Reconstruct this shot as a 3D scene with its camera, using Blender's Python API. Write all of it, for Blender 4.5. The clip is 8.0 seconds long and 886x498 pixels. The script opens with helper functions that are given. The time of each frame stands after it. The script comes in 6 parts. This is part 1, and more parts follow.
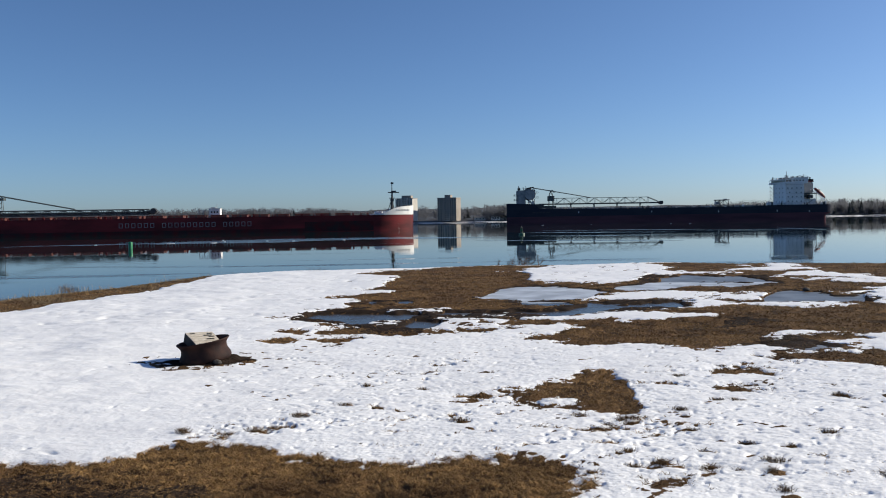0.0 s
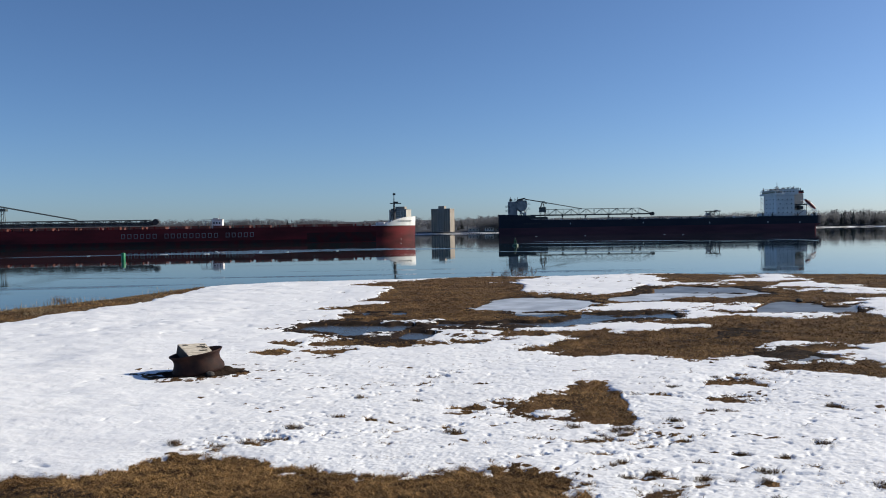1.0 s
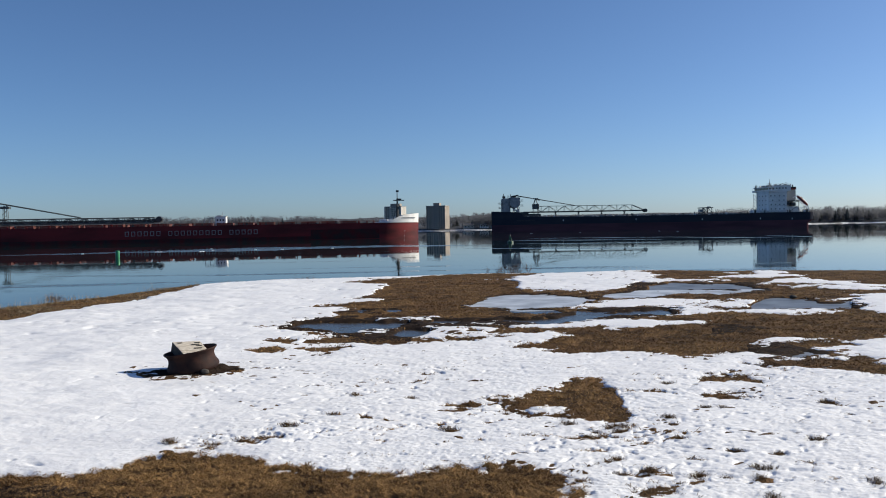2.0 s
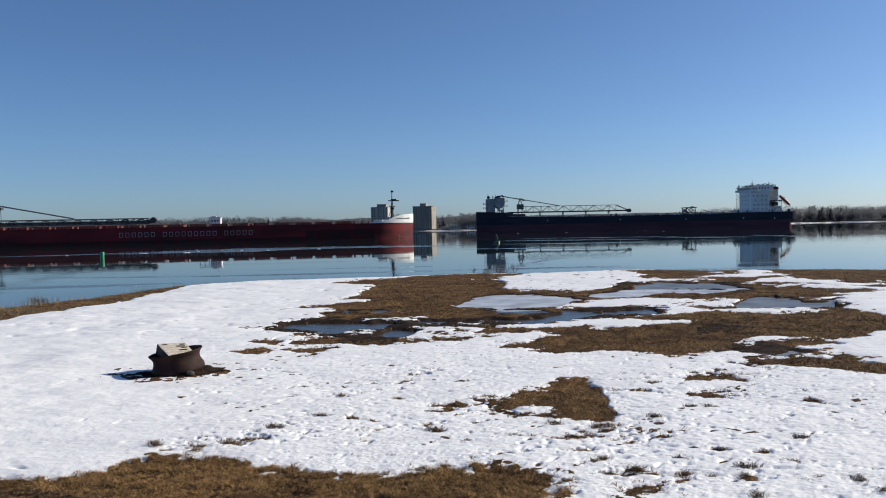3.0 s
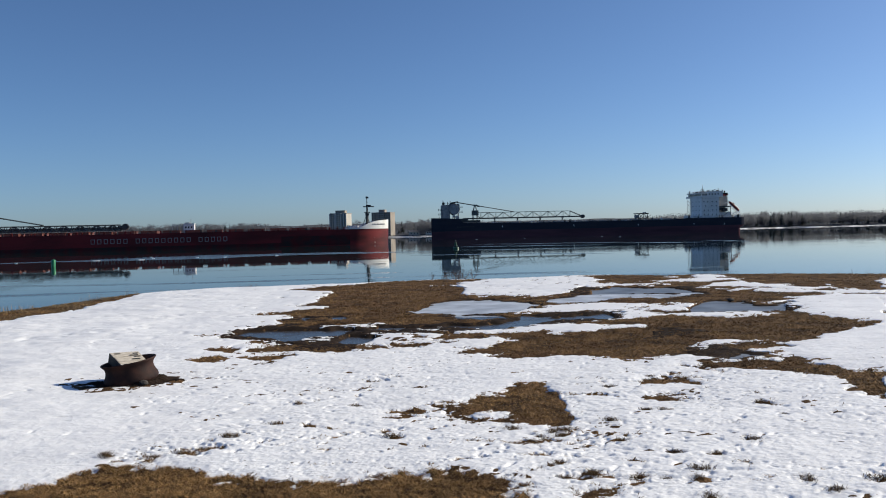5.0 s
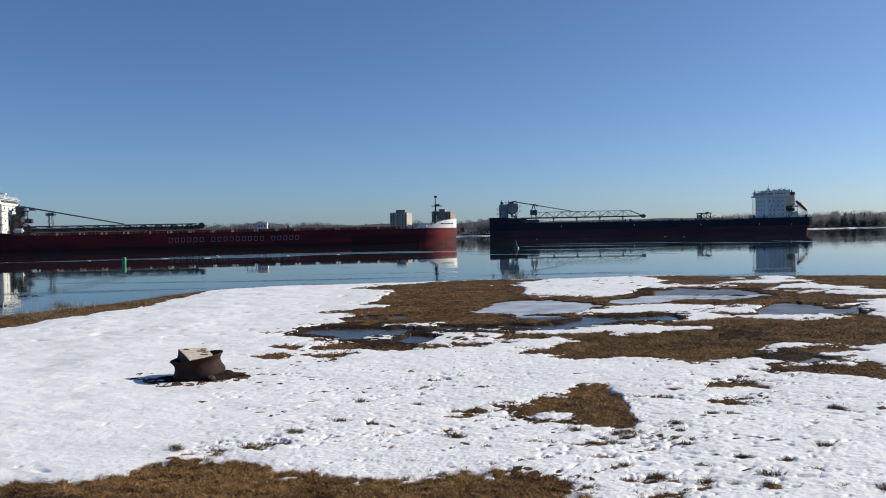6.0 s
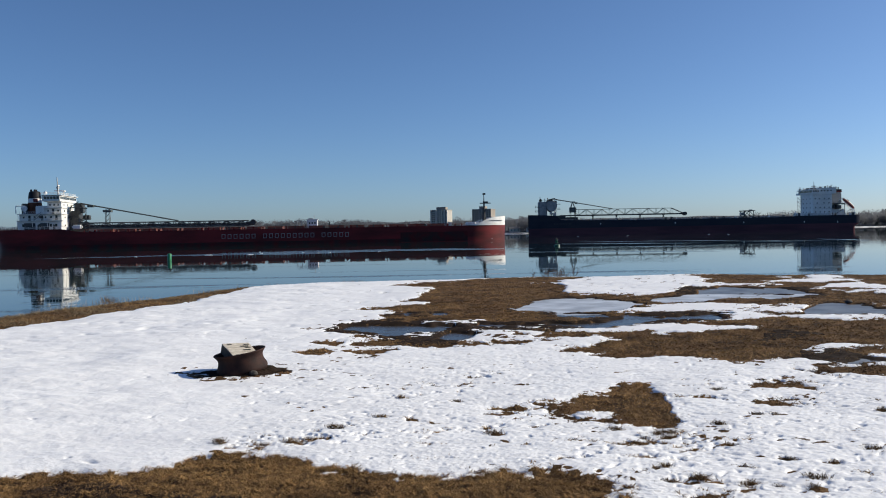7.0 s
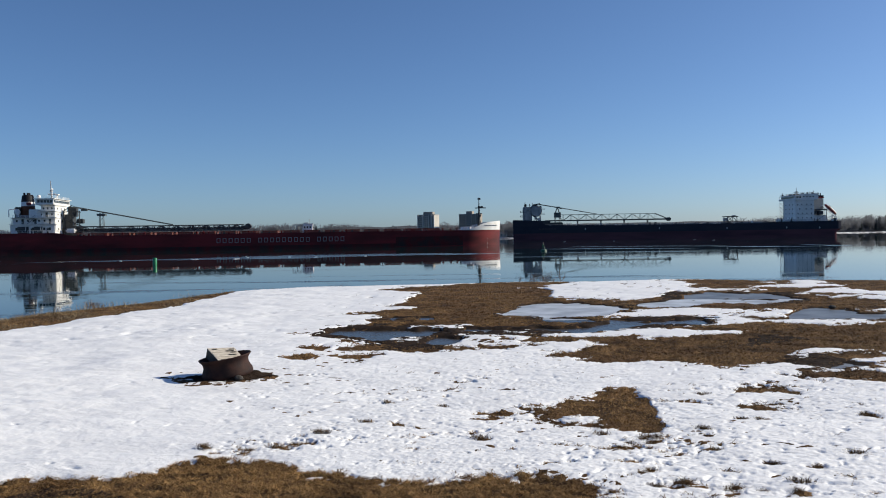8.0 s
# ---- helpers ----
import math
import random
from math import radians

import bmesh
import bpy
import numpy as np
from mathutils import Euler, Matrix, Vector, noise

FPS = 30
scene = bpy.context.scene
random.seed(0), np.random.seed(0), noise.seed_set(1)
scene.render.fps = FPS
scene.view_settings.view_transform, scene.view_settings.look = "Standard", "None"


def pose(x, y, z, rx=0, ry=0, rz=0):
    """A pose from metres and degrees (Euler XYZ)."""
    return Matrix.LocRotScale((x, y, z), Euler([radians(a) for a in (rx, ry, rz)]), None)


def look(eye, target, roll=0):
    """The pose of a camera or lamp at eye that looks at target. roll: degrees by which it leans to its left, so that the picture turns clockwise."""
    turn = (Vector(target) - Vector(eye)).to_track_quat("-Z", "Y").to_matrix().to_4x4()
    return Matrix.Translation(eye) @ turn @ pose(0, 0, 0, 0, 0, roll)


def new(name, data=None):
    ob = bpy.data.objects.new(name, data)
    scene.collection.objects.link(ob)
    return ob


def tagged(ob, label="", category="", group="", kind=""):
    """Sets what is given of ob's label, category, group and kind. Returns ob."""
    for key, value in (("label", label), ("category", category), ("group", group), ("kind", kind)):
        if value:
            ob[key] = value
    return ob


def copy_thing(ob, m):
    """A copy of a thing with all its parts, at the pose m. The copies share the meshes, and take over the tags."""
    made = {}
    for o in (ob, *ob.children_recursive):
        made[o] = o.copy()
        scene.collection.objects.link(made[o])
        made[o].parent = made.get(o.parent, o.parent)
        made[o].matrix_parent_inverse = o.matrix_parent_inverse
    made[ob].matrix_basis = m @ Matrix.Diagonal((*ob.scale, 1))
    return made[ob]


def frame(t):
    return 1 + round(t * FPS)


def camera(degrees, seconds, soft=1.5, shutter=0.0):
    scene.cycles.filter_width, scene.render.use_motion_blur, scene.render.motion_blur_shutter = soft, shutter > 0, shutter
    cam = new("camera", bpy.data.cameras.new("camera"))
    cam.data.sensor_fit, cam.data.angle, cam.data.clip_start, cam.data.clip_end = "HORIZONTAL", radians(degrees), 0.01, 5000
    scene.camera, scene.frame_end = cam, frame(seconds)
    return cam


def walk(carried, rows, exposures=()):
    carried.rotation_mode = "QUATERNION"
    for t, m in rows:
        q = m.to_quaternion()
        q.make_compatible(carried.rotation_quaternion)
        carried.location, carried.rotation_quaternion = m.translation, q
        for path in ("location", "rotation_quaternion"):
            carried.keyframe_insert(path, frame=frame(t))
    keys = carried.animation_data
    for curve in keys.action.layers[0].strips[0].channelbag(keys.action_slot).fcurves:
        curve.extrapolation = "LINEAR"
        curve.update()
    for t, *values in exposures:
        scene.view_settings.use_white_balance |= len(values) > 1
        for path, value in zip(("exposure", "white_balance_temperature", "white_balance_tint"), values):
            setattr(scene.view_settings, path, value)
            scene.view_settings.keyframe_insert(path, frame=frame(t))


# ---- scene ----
cam = camera(56.05, 8.0, soft=1.0)

EYE = 1.65          # eye height over the lawn
WATER = -2.85       # river level below the lawn


def path_row(t, x, z, yaw, pitch, roll):
    return t, pose(x, 0, EYE + z, 90 + pitch, roll, yaw)


walk(cam, [
    path_row(0.0, -0.008, -0.003, -2.389, -2.037, 0.956),
    path_row(0.5, -0.007, -0.002, -2.628, -1.575, 0.986),
    path_row(1.0, -0.008, -0.001, -2.818, -1.286, 0.950),
    path_row(1.5, -0.007, 0.002, -2.938, -1.239, 1.008),
    path_row(1.7, -0.006, 0.002, -3.06, -1.34, 1.03),
    path_row(2.8, 0.000, 0.001, -3.58, -1.62, 1.15),
    path_row(3.0, 0.002, 0.001, -4.077, -1.489, 1.184),
    path_row(3.5, 0.016, 0.001, -5.513, -1.358, 1.312),
    path_row(4.0, 0.029, -0.001, -6.730, -1.260, 1.341),
    path_row(4.2, 0.029, -0.001, -7.10, -1.28, 1.35),
    path_row(5.3, 0.010, 0.000, -6.58, -1.07, 1.335),
    path_row(5.5, 0.006, 0.000, -5.710, -1.062, 1.322),
    path_row(6.0, -0.005, 0.001, -2.769, -1.075, 1.198),
    path_row(6.5, -0.010, -0.001, -0.362, -1.198, 1.135),
    path_row(7.0, -0.005, 0.001, 0.0, -1.210, 1.060),
    path_row(7.5, 0.001, 0.001, -0.743, -1.018, 0.971),
    path_row(8.0, -0.001, 0.000, -0.900, -0.896, 0.924),
], exposures=[(0.0, 0.17, 6365, 9.3), (1.5, 0.18, 6365, 9.3), (4.0, 0.13, 6365, 9.3), (5.5, 0.11, 6365, 9.3), (6.5, 0.14, 6365, 9.3), (8.0, 0.16, 6365, 9.3)])

# ---- light ----
SUN_AZ, SUN_EL = 77.0, 26.0     # degrees clockwise from +y, and over the horizon
world = bpy.data.worlds.new("sky")
scene.world = world
world.use_nodes = True
wn = world.node_tree.nodes
sky = wn.new("ShaderNodeTexSky")
sky.sky_type = 'NISHITA'
sky.sun_disc = False
sky.sun_elevation, sky.sun_rotation = radians(SUN_EL), radians(SUN_AZ)
sky.altitude, sky.air_density, sky.dust_density, sky.ozone_density = 600, 0.77, 1.05, 6.0
wn["Background"].inputs["Strength"].default_value = 0.098
world.node_tree.links.new(sky.outputs["Color"], wn["Background"].inputs["Color"])

sun = new("sun", bpy.data.lights.new("sun", 'SUN'))
sun.data.energy, sun.data.angle, sun.data.color = 5.0, radians(0.53), (1.0, 0.9, 0.72)
sun_dir = Vector((math.sin(radians(SUN_AZ)) * math.cos(radians(SUN_EL)), math.cos(radians(SUN_AZ)) * math.cos(radians(SUN_EL)), math.sin(radians(SUN_EL))))
sun.matrix_world = look(sun_dir * 50, (0, 0, 0))

# ---- materials ----


def material(name, col, col2=None, scale=1.0, rough=0.6, metal=0.0, bump=0.0, bump_scale=None, island=0.0, obj_rand=0.0, detail=6.0, lo=0.35, hi=0.65, spec=0.5, stretch=(1, 1, 1), depth=0.02):
    """Two colours mixed by noise at two scales, with fine relief."""
    m = bpy.data.materials.new(name)
    m.use_nodes = True
    n, l = m.node_tree.nodes, m.node_tree.links
    b = n["Principled BSDF"]
    b.inputs["Roughness"].default_value, b.inputs["Metallic"].default_value = rough, metal
    b.inputs["Specular IOR Level"].default_value = spec
    tc, mp = n.new("ShaderNodeTexCoord"), n.new("ShaderNodeMapping")
    mp.inputs["Scale"].default_value = stretch
    l.new(tc.outputs["Object"], mp.inputs["Vector"])
    big = n.new("ShaderNodeTexNoise")
    big.inputs["Scale"].default_value, big.inputs["Detail"].default_value = scale, detail
    l.new(mp.outputs["Vector"], big.inputs["Vector"])
    ramp = n.new("ShaderNodeMapRange")
    ramp.inputs["From Min"].default_value, ramp.inputs["From Max"].default_value = lo, hi
    l.new(big.outputs["Fac"], ramp.inputs["Value"])
    fac = ramp.outputs["Result"]
    mix = n.new("ShaderNodeMix")
    mix.data_type = 'RGBA'
    c2 = col2 or tuple(c * 0.8 for c in col)
    mix.inputs[6].default_value, mix.inputs[7].default_value = (*col, 1), (*c2, 1)
    l.new(fac, mix.inputs[0])
    out = mix.outputs[2]
    if island or obj_rand:
        src = n.new("ShaderNodeNewGeometry").outputs["Random Per Island"] if island else n.new("ShaderNodeObjectInfo").outputs["Random"]
        amt = island or obj_rand
        mr = n.new("ShaderNodeMapRange")
        mr.inputs["To Min"].default_value, mr.inputs["To Max"].default_value = 1 - amt, 1 + amt
        l.new(src, mr.inputs["Value"])
        hsv = n.new("ShaderNodeHueSaturation")
        l.new(mr.outputs["Result"], hsv.inputs["Value"])
        l.new(out, hsv.inputs["Color"])
        out = hsv.outputs["Color"]
    l.new(out, b.inputs["Base Color"])
    if bump:
        fine = n.new("ShaderNodeTexNoise")
        fine.inputs["Scale"].default_value, fine.inputs["Detail"].default_value = bump_scale or scale * 6, 5
        l.new(mp.outputs["Vector"], fine.inputs["Vector"])
        bp = n.new("ShaderNodeBump")
        bp.inputs["Strength"].default_value, bp.inputs["Distance"].default_value = bump, depth
        l.new(fine.outputs["Fac"], bp.inputs["Height"])
        l.new(bp.outputs["Normal"], b.inputs["Normal"])
    return m


def water_material(name, col, calm, rippled, scale, stretch, bump, bump_scale, depth, spec=0.5, ruffled=False):
    """Still water that mirrors, with streaks where wind roughens it."""
    m = bpy.data.materials.new(name)
    m.use_nodes = True
    n, l = m.node_tree.nodes, m.node_tree.links
    b = n["Principled BSDF"]
    b.inputs["Base Color"].default_value, b.inputs["IOR"].default_value = (*col, 1), 1.18 if ruffled else 1.33
    b.inputs["Specular IOR Level"].default_value = spec
    tc, mp = n.new("ShaderNodeTexCoord"), n.new("ShaderNodeMapping")
    mp.inputs["Scale"].default_value = stretch
    l.new(tc.outputs["Object"], mp.inputs["Vector"])
    streak = n.new("ShaderNodeTexNoise")
    streak.inputs["Scale"].default_value, streak.inputs["Detail"].default_value, streak.inputs["Distortion"].default_value = scale, 5, 0.6
    l.new(mp.outputs["Vector"], streak.inputs["Vector"])
    thin = n.new("ShaderNodeTexNoise")
    thin.inputs["Scale"].default_value, thin.inputs["Detail"].default_value, thin.inputs["Distortion"].default_value = scale * 4.5, 4, 0.4
    l.new(mp.outputs["Vector"], thin.inputs["Vector"])
    most = n.new("ShaderNodeMath")
    most.operation = 'MAXIMUM'
    l.new(streak.outputs["Fac"], most.inputs[0])
    l.new(thin.outputs["Fac"], most.inputs[1])
    mr = n.new("ShaderNodeMapRange")
    mr.inputs["From Min"].default_value, mr.inputs["From Max"].default_value = 0.6, 0.72
    mr.inputs["To Min"].default_value, mr.inputs["To Max"].default_value = calm, rippled
    l.new(most.outputs[0], mr.inputs["Value"])
    l.new(mr.outputs["Result"], b.inputs["Roughness"])
    wave = n.new("ShaderNodeTexNoise")
    wave.inputs["Scale"].default_value, wave.inputs["Detail"].default_value = bump_scale, 3
    l.new(tc.outputs["Object"], wave.inputs["Vector"])
    bs = n.new("ShaderNodeMapRange")
    bs.inputs["From Min"].default_value, bs.inputs["From Max"].default_value = 0.45, 0.65
    bs.inputs["To Min"].default_value, bs.inputs["To Max"].default_value = bump * 0.15, bump
    l.new(streak.outputs["Fac"], bs.inputs["Value"])
    bp = n.new("ShaderNodeBump")
    bp.inputs["Distance"].default_value = depth
    l.new(bs.outputs["Result"], bp.inputs["Strength"])
    l.new(wave.outputs["Fac"], bp.inputs["Height"])
    l.new(bp.outputs["Normal"], b.inputs["Normal"])
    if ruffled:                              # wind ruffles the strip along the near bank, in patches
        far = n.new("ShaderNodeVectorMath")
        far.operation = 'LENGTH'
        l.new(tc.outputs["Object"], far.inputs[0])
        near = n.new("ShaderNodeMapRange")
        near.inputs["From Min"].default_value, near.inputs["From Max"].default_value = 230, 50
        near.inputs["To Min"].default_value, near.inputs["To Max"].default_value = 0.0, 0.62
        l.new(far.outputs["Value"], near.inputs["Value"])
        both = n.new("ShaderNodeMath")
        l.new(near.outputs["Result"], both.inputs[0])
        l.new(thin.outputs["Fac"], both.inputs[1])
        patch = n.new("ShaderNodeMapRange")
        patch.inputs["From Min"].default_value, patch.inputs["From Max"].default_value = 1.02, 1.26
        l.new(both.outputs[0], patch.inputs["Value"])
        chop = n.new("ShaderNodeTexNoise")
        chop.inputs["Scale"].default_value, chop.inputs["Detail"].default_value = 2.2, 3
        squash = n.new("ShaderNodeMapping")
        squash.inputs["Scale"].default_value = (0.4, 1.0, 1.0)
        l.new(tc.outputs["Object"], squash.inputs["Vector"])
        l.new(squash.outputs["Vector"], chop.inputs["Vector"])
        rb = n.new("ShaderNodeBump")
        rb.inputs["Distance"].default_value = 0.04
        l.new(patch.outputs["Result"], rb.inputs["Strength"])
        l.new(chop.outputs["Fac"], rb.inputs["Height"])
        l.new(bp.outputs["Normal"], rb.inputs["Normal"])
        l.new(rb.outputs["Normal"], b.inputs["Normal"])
    return m


SNOW = material("snow", (0.915, 0.92, 0.935), (0.845, 0.85, 0.87), 1.3, 0.55, bump=0.27, bump_scale=34, depth=0.02, spec=0.25, stretch=(0.8, 1.3, 1))
TURF = material("dead_turf", (0.17, 0.098, 0.045), (0.05, 0.029, 0.016), 2.2, 0.95, bump=1.0, bump_scale=60, depth=0.03, spec=0.1)
BLADE = material("dry_grass", (0.34, 0.205, 0.084), (0.1, 0.055, 0.026), 0.8, 0.85, island=0.3, lo=0.4, hi=0.6, spec=0.15)
TUFT = material("dark_dead_grass", (0.13, 0.08, 0.04), (0.07, 0.045, 0.025), 3.0, 0.9, island=0.4, spec=0.1)
REED = material("dry_reed", (0.32, 0.22, 0.11), (0.2, 0.14, 0.07), 3.0, 0.85, island=0.3, spec=0.15)
TWIG = material("twig", (0.16, 0.09, 0.06), (0.09, 0.055, 0.04), 9.0, 0.85, spec=0.2)
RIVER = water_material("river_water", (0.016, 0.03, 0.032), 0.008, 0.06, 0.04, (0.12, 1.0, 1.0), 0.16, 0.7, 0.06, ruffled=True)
# thin ice; its pale colour also paints sky reflections on ruffled water
PALE_STREAK = material("ice_and_ripple_streak", (0.075, 0.09, 0.12), (0.03, 0.038, 0.052), 0.1, 0.12, bump=0.06, bump_scale=1.5, depth=0.02, stretch=(0.3, 1, 1))
FLOE = material("floe_ice", (0.8, 0.82, 0.85), (0.6, 0.62, 0.66), 2.0, 0.5)
BLACK = material("black_funnel_paint", (0.012, 0.013, 0.018), (0.02, 0.02, 0.024), 0.5, 0.6, spec=0.2)
BROWN = material("brown_funnel_paint", (0.16, 0.06, 0.03), (0.1, 0.04, 0.025), 0.6, 0.6, spec=0.2)
STRAW = material("straw", (0.27, 0.205, 0.125), (0.15, 0.11, 0.065), 1.5, 0.85, island=0.3, spec=0.1)
FAINT = material("faded_lettering", (0.07, 0.07, 0.075), (0.04, 0.04, 0.045), 0.9, 0.7, spec=0.1)
POOL = water_material("melt_water", (0.05, 0.046, 0.042), 0.22, 0.36, 0.8, (1, 1, 1), 0.15, 9.0, 0.006, 0.17)
GREYSLUSH = material("grey_slush", (0.2, 0.215, 0.235), (0.09, 0.095, 0.1), 1.6, 0.4, bump=0.2, bump_scale=14, depth=0.01, spec=0.3)
SLUSH = material("slush_ice", (0.6, 0.635, 0.69), (0.3, 0.325, 0.36), 1.6, 0.42, bump=0.2, bump_scale=14, depth=0.01)
RUST = material("rusted_steel", (0.038, 0.016, 0.012), (0.016, 0.008, 0.008), 9.0, 0.75, 0.0, bump=0.5, bump_scale=60, depth=0.004, spec=0.2)
BOARD = material("weathered_board", (0.62, 0.57, 0.49), (0.38, 0.33, 0.27), 14.0, 0.8, bump=0.4, bump_scale=40, depth=0.003, stretch=(1, 4, 4))
# black of the charred marks; also paints shade on the block's end board
CHAR_SHADE = material("charred_and_shaded_wood", (0.05, 0.045, 0.04), (0.02, 0.02, 0.02), 20.0, 0.9)
MUD = material("bare_mud", (0.036, 0.024, 0.018), (0.018, 0.013, 0.01), 6.0, 0.95, bump=0.8, bump_scale=40, spec=0.06)
ROCK = material("stone", (0.06, 0.053, 0.047), (0.03, 0.027, 0.025), 12.0, 0.85, bump=0.6, bump_scale=30)
HULL_RED = material("red_hull_paint", (0.18, 0.017, 0.02), (0.07, 0.01, 0.012), 0.12, 0.55, spec=0.2, bump=0.08, bump_scale=0.6, depth=0.05, stretch=(0.5, 0.5, 2))
# the black ship's two hull colours are lifted to paint in haze
HULL_BLACK = material("black_hull_paint", (0.033, 0.036, 0.05), (0.044, 0.045, 0.055), 0.12, 0.95, spec=0.0, bump=0.08, bump_scale=0.6, depth=0.05, stretch=(0.5, 0.5, 2))
HULL_BOOT = material("maroon_bottom_paint", (0.12, 0.055, 0.066), (0.075, 0.04, 0.05), 0.1, 0.95, spec=0.0, stretch=(0.4, 0.4, 3))
SCUFF = material("scuffed_green_black_paint", (0.036, 0.024, 0.024), (0.085, 0.014, 0.016), 0.25, 0.7, spec=0.1)
WHITE = material("white_ship_paint", (0.8, 0.8, 0.79), (0.68, 0.68, 0.66), 0.25, 0.45, stretch=(1, 1, 0.4))
GREY = material("grey_ship_paint", (0.32, 0.33, 0.34), (0.22, 0.23, 0.24), 0.4, 0.5)
LETTER = material("faded_white_paint", (0.3, 0.28, 0.28), (0.15, 0.13, 0.13), 0.9, 0.6)
TOWERGREY = material("tower_grey_paint", (0.36, 0.36, 0.36), (0.2, 0.205, 0.21), 0.5, 0.6)
DARK = material("dark_steel", (0.045, 0.05, 0.05), (0.03, 0.032, 0.034), 0.6, 0.55)
BOOM = material("boom_grey_green", (0.10, 0.12, 0.115), (0.06, 0.07, 0.07), 0.5, 0.55)
DECK = material("deck_red_brown", (0.17, 0.05, 0.04), (0.10, 0.035, 0.03), 0.3, 0.7)
ORANGE = material("lifeboat_orange", (0.19, 0.022, 0.022), (0.13, 0.018, 0.018), 0.8, 0.5)
GLASS = material("dark_window_glass", (0.02, 0.025, 0.03), (0.03, 0.035, 0.04), 0.5, 0.08)
BUOY = material("green_buoy_paint", (0.012, 0.22, 0.085), (0.01, 0.16, 0.06), 2.0, 0.4)
BUOY_DARK = material("dark_green_paint", (0.009, 0.085, 0.045), (0.006, 0.055, 0.03), 2.0, 0.5)
CONCRETE = material("grey_brown_concrete", (0.33, 0.29, 0.25), (0.26, 0.23, 0.2), 0.08, 0.85)
PALE = material("pale_concrete", (0.5, 0.48, 0.44), (0.42, 0.4, 0.37), 0.08, 0.85)
BALCONY = material("balcony_grey", (0.36, 0.34, 0.32), (0.28, 0.27, 0.26), 0.3, 0.8)
# pale blue-grey tone stands in for aerial haze over the far trees
BARK = material("hazed_wood", (0.16, 0.163, 0.176), (0.12, 0.123, 0.135), 0.02, 0.9, island=0.12, spec=0.1)
PINE = material("hazed_needles", (0.14, 0.155, 0.155), (0.11, 0.125, 0.125), 0.05, 0.9, island=0.15, spec=0.1)
for leafy in (BARK, PINE):                  # translucent mix evens the crowns' shading; its blue-grey tint adds to the haze
    tn, tl = leafy.node_tree.nodes, leafy.node_tree.links
    glow, half = tn.new("ShaderNodeBsdfTranslucent"), tn.new("ShaderNodeMixShader")
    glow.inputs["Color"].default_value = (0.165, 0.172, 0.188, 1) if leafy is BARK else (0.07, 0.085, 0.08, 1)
    half.inputs["Fac"].default_value = 0.72
    tl.new(tn["Principled BSDF"].outputs["BSDF"], half.inputs[1])
    tl.new(glow.outputs["BSDF"], half.inputs[2])
    tl.new(half.outputs["Shader"], tn["Material Output"].inputs["Surface"])
FARLAND = material("far_ground", (0.1, 0.105, 0.115), (0.065, 0.07, 0.08), 0.03, 0.95, spec=0.05)
FARSNOW = material("far_snow", (0.8, 0.81, 0.84), (0.5, 0.5, 0.5), 0.05, 0.8, lo=0.5, hi=0.72)
# the hills' blue tint and emission stand in for aerial haze
HAZE = material("hill_haze_glow", (0.17, 0.2, 0.24), (0.13, 0.16, 0.2), 0.008, 1.0, spec=0.0)
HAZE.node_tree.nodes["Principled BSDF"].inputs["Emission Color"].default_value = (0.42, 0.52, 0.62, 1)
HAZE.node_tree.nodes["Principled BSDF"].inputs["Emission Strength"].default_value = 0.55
ROOF = material("house_roof", (0.12, 0.11, 0.11), (0.2, 0.2, 0.2), 0.3, 0.8)
SIDING = material("house_siding", (0.5, 0.47, 0.42), (0.42, 0.4, 0.36), 0.3, 0.8)

# ---- mesh helpers ----


def part(name, bm, mat, parent=None, label="", smooth=False):
    me = bpy.data.meshes.new(name)
    bmesh.ops.recalc_face_normals(bm, faces=bm.faces)
    bm.to_mesh(me)
    bm.free()
    if smooth:
        me.polygons.foreach_set("use_smooth", [True] * len(me.polygons))
    me.materials.append(mat)
    ob = new(name, me)
    if parent is not None:
        ob.parent = parent
    if label:
        tagged(ob, label)
    return ob


def box(bm, x0, x1, y0, y1, z0, z1, bevel=0.0, turn=None):
    m = Matrix.Translation(((x0 + x1) / 2, (y0 + y1) / 2, (z0 + z1) / 2)) @ Matrix.Diagonal((x1 - x0, y1 - y0, z1 - z0, 1))
    r = bmesh.ops.create_cube(bm, size=1.0, matrix=(turn @ m) if turn else m)
    if bevel:
        edges = list({e for v in r["verts"] for e in v.link_edges})
        bmesh.ops.bevel(bm, geom=edges, offset=bevel, segments=2, affect='EDGES')


def tube(bm, a, b, r0, r1=None, seg=6):
    a, b = Vector(a), Vector(b)
    d = b - a
    m = Matrix.Translation((a + b) / 2) @ d.to_track_quat('Z', 'Y').to_matrix().to_4x4()
    bmesh.ops.create_cone(bm, cap_ends=True, segments=seg, radius1=r0, radius2=r0 if r1 is None else r1, depth=d.length, matrix=m)


def lathe(bm, profile, seg=48, wobble=0.0, turn=None):
    rings = []
    for r, z in profile:
        ring = []
        for i in range(seg):
            a = 2 * math.pi * i / seg
            rr = r * (1 + wobble * noise.noise((math.cos(a) * 1.5, math.sin(a) * 1.5, z * 6)))
            v = Vector((rr * math.cos(a), rr * math.sin(a), z))
            ring.append(bm.verts.new(turn @ v if turn else v))
        rings.append(ring)
    for p, q in zip(rings, rings[1:]):
        for i in range(seg):
            bm.faces.new((p[i], p[(i + 1) % seg], q[(i + 1) % seg], q[i]))
    return rings


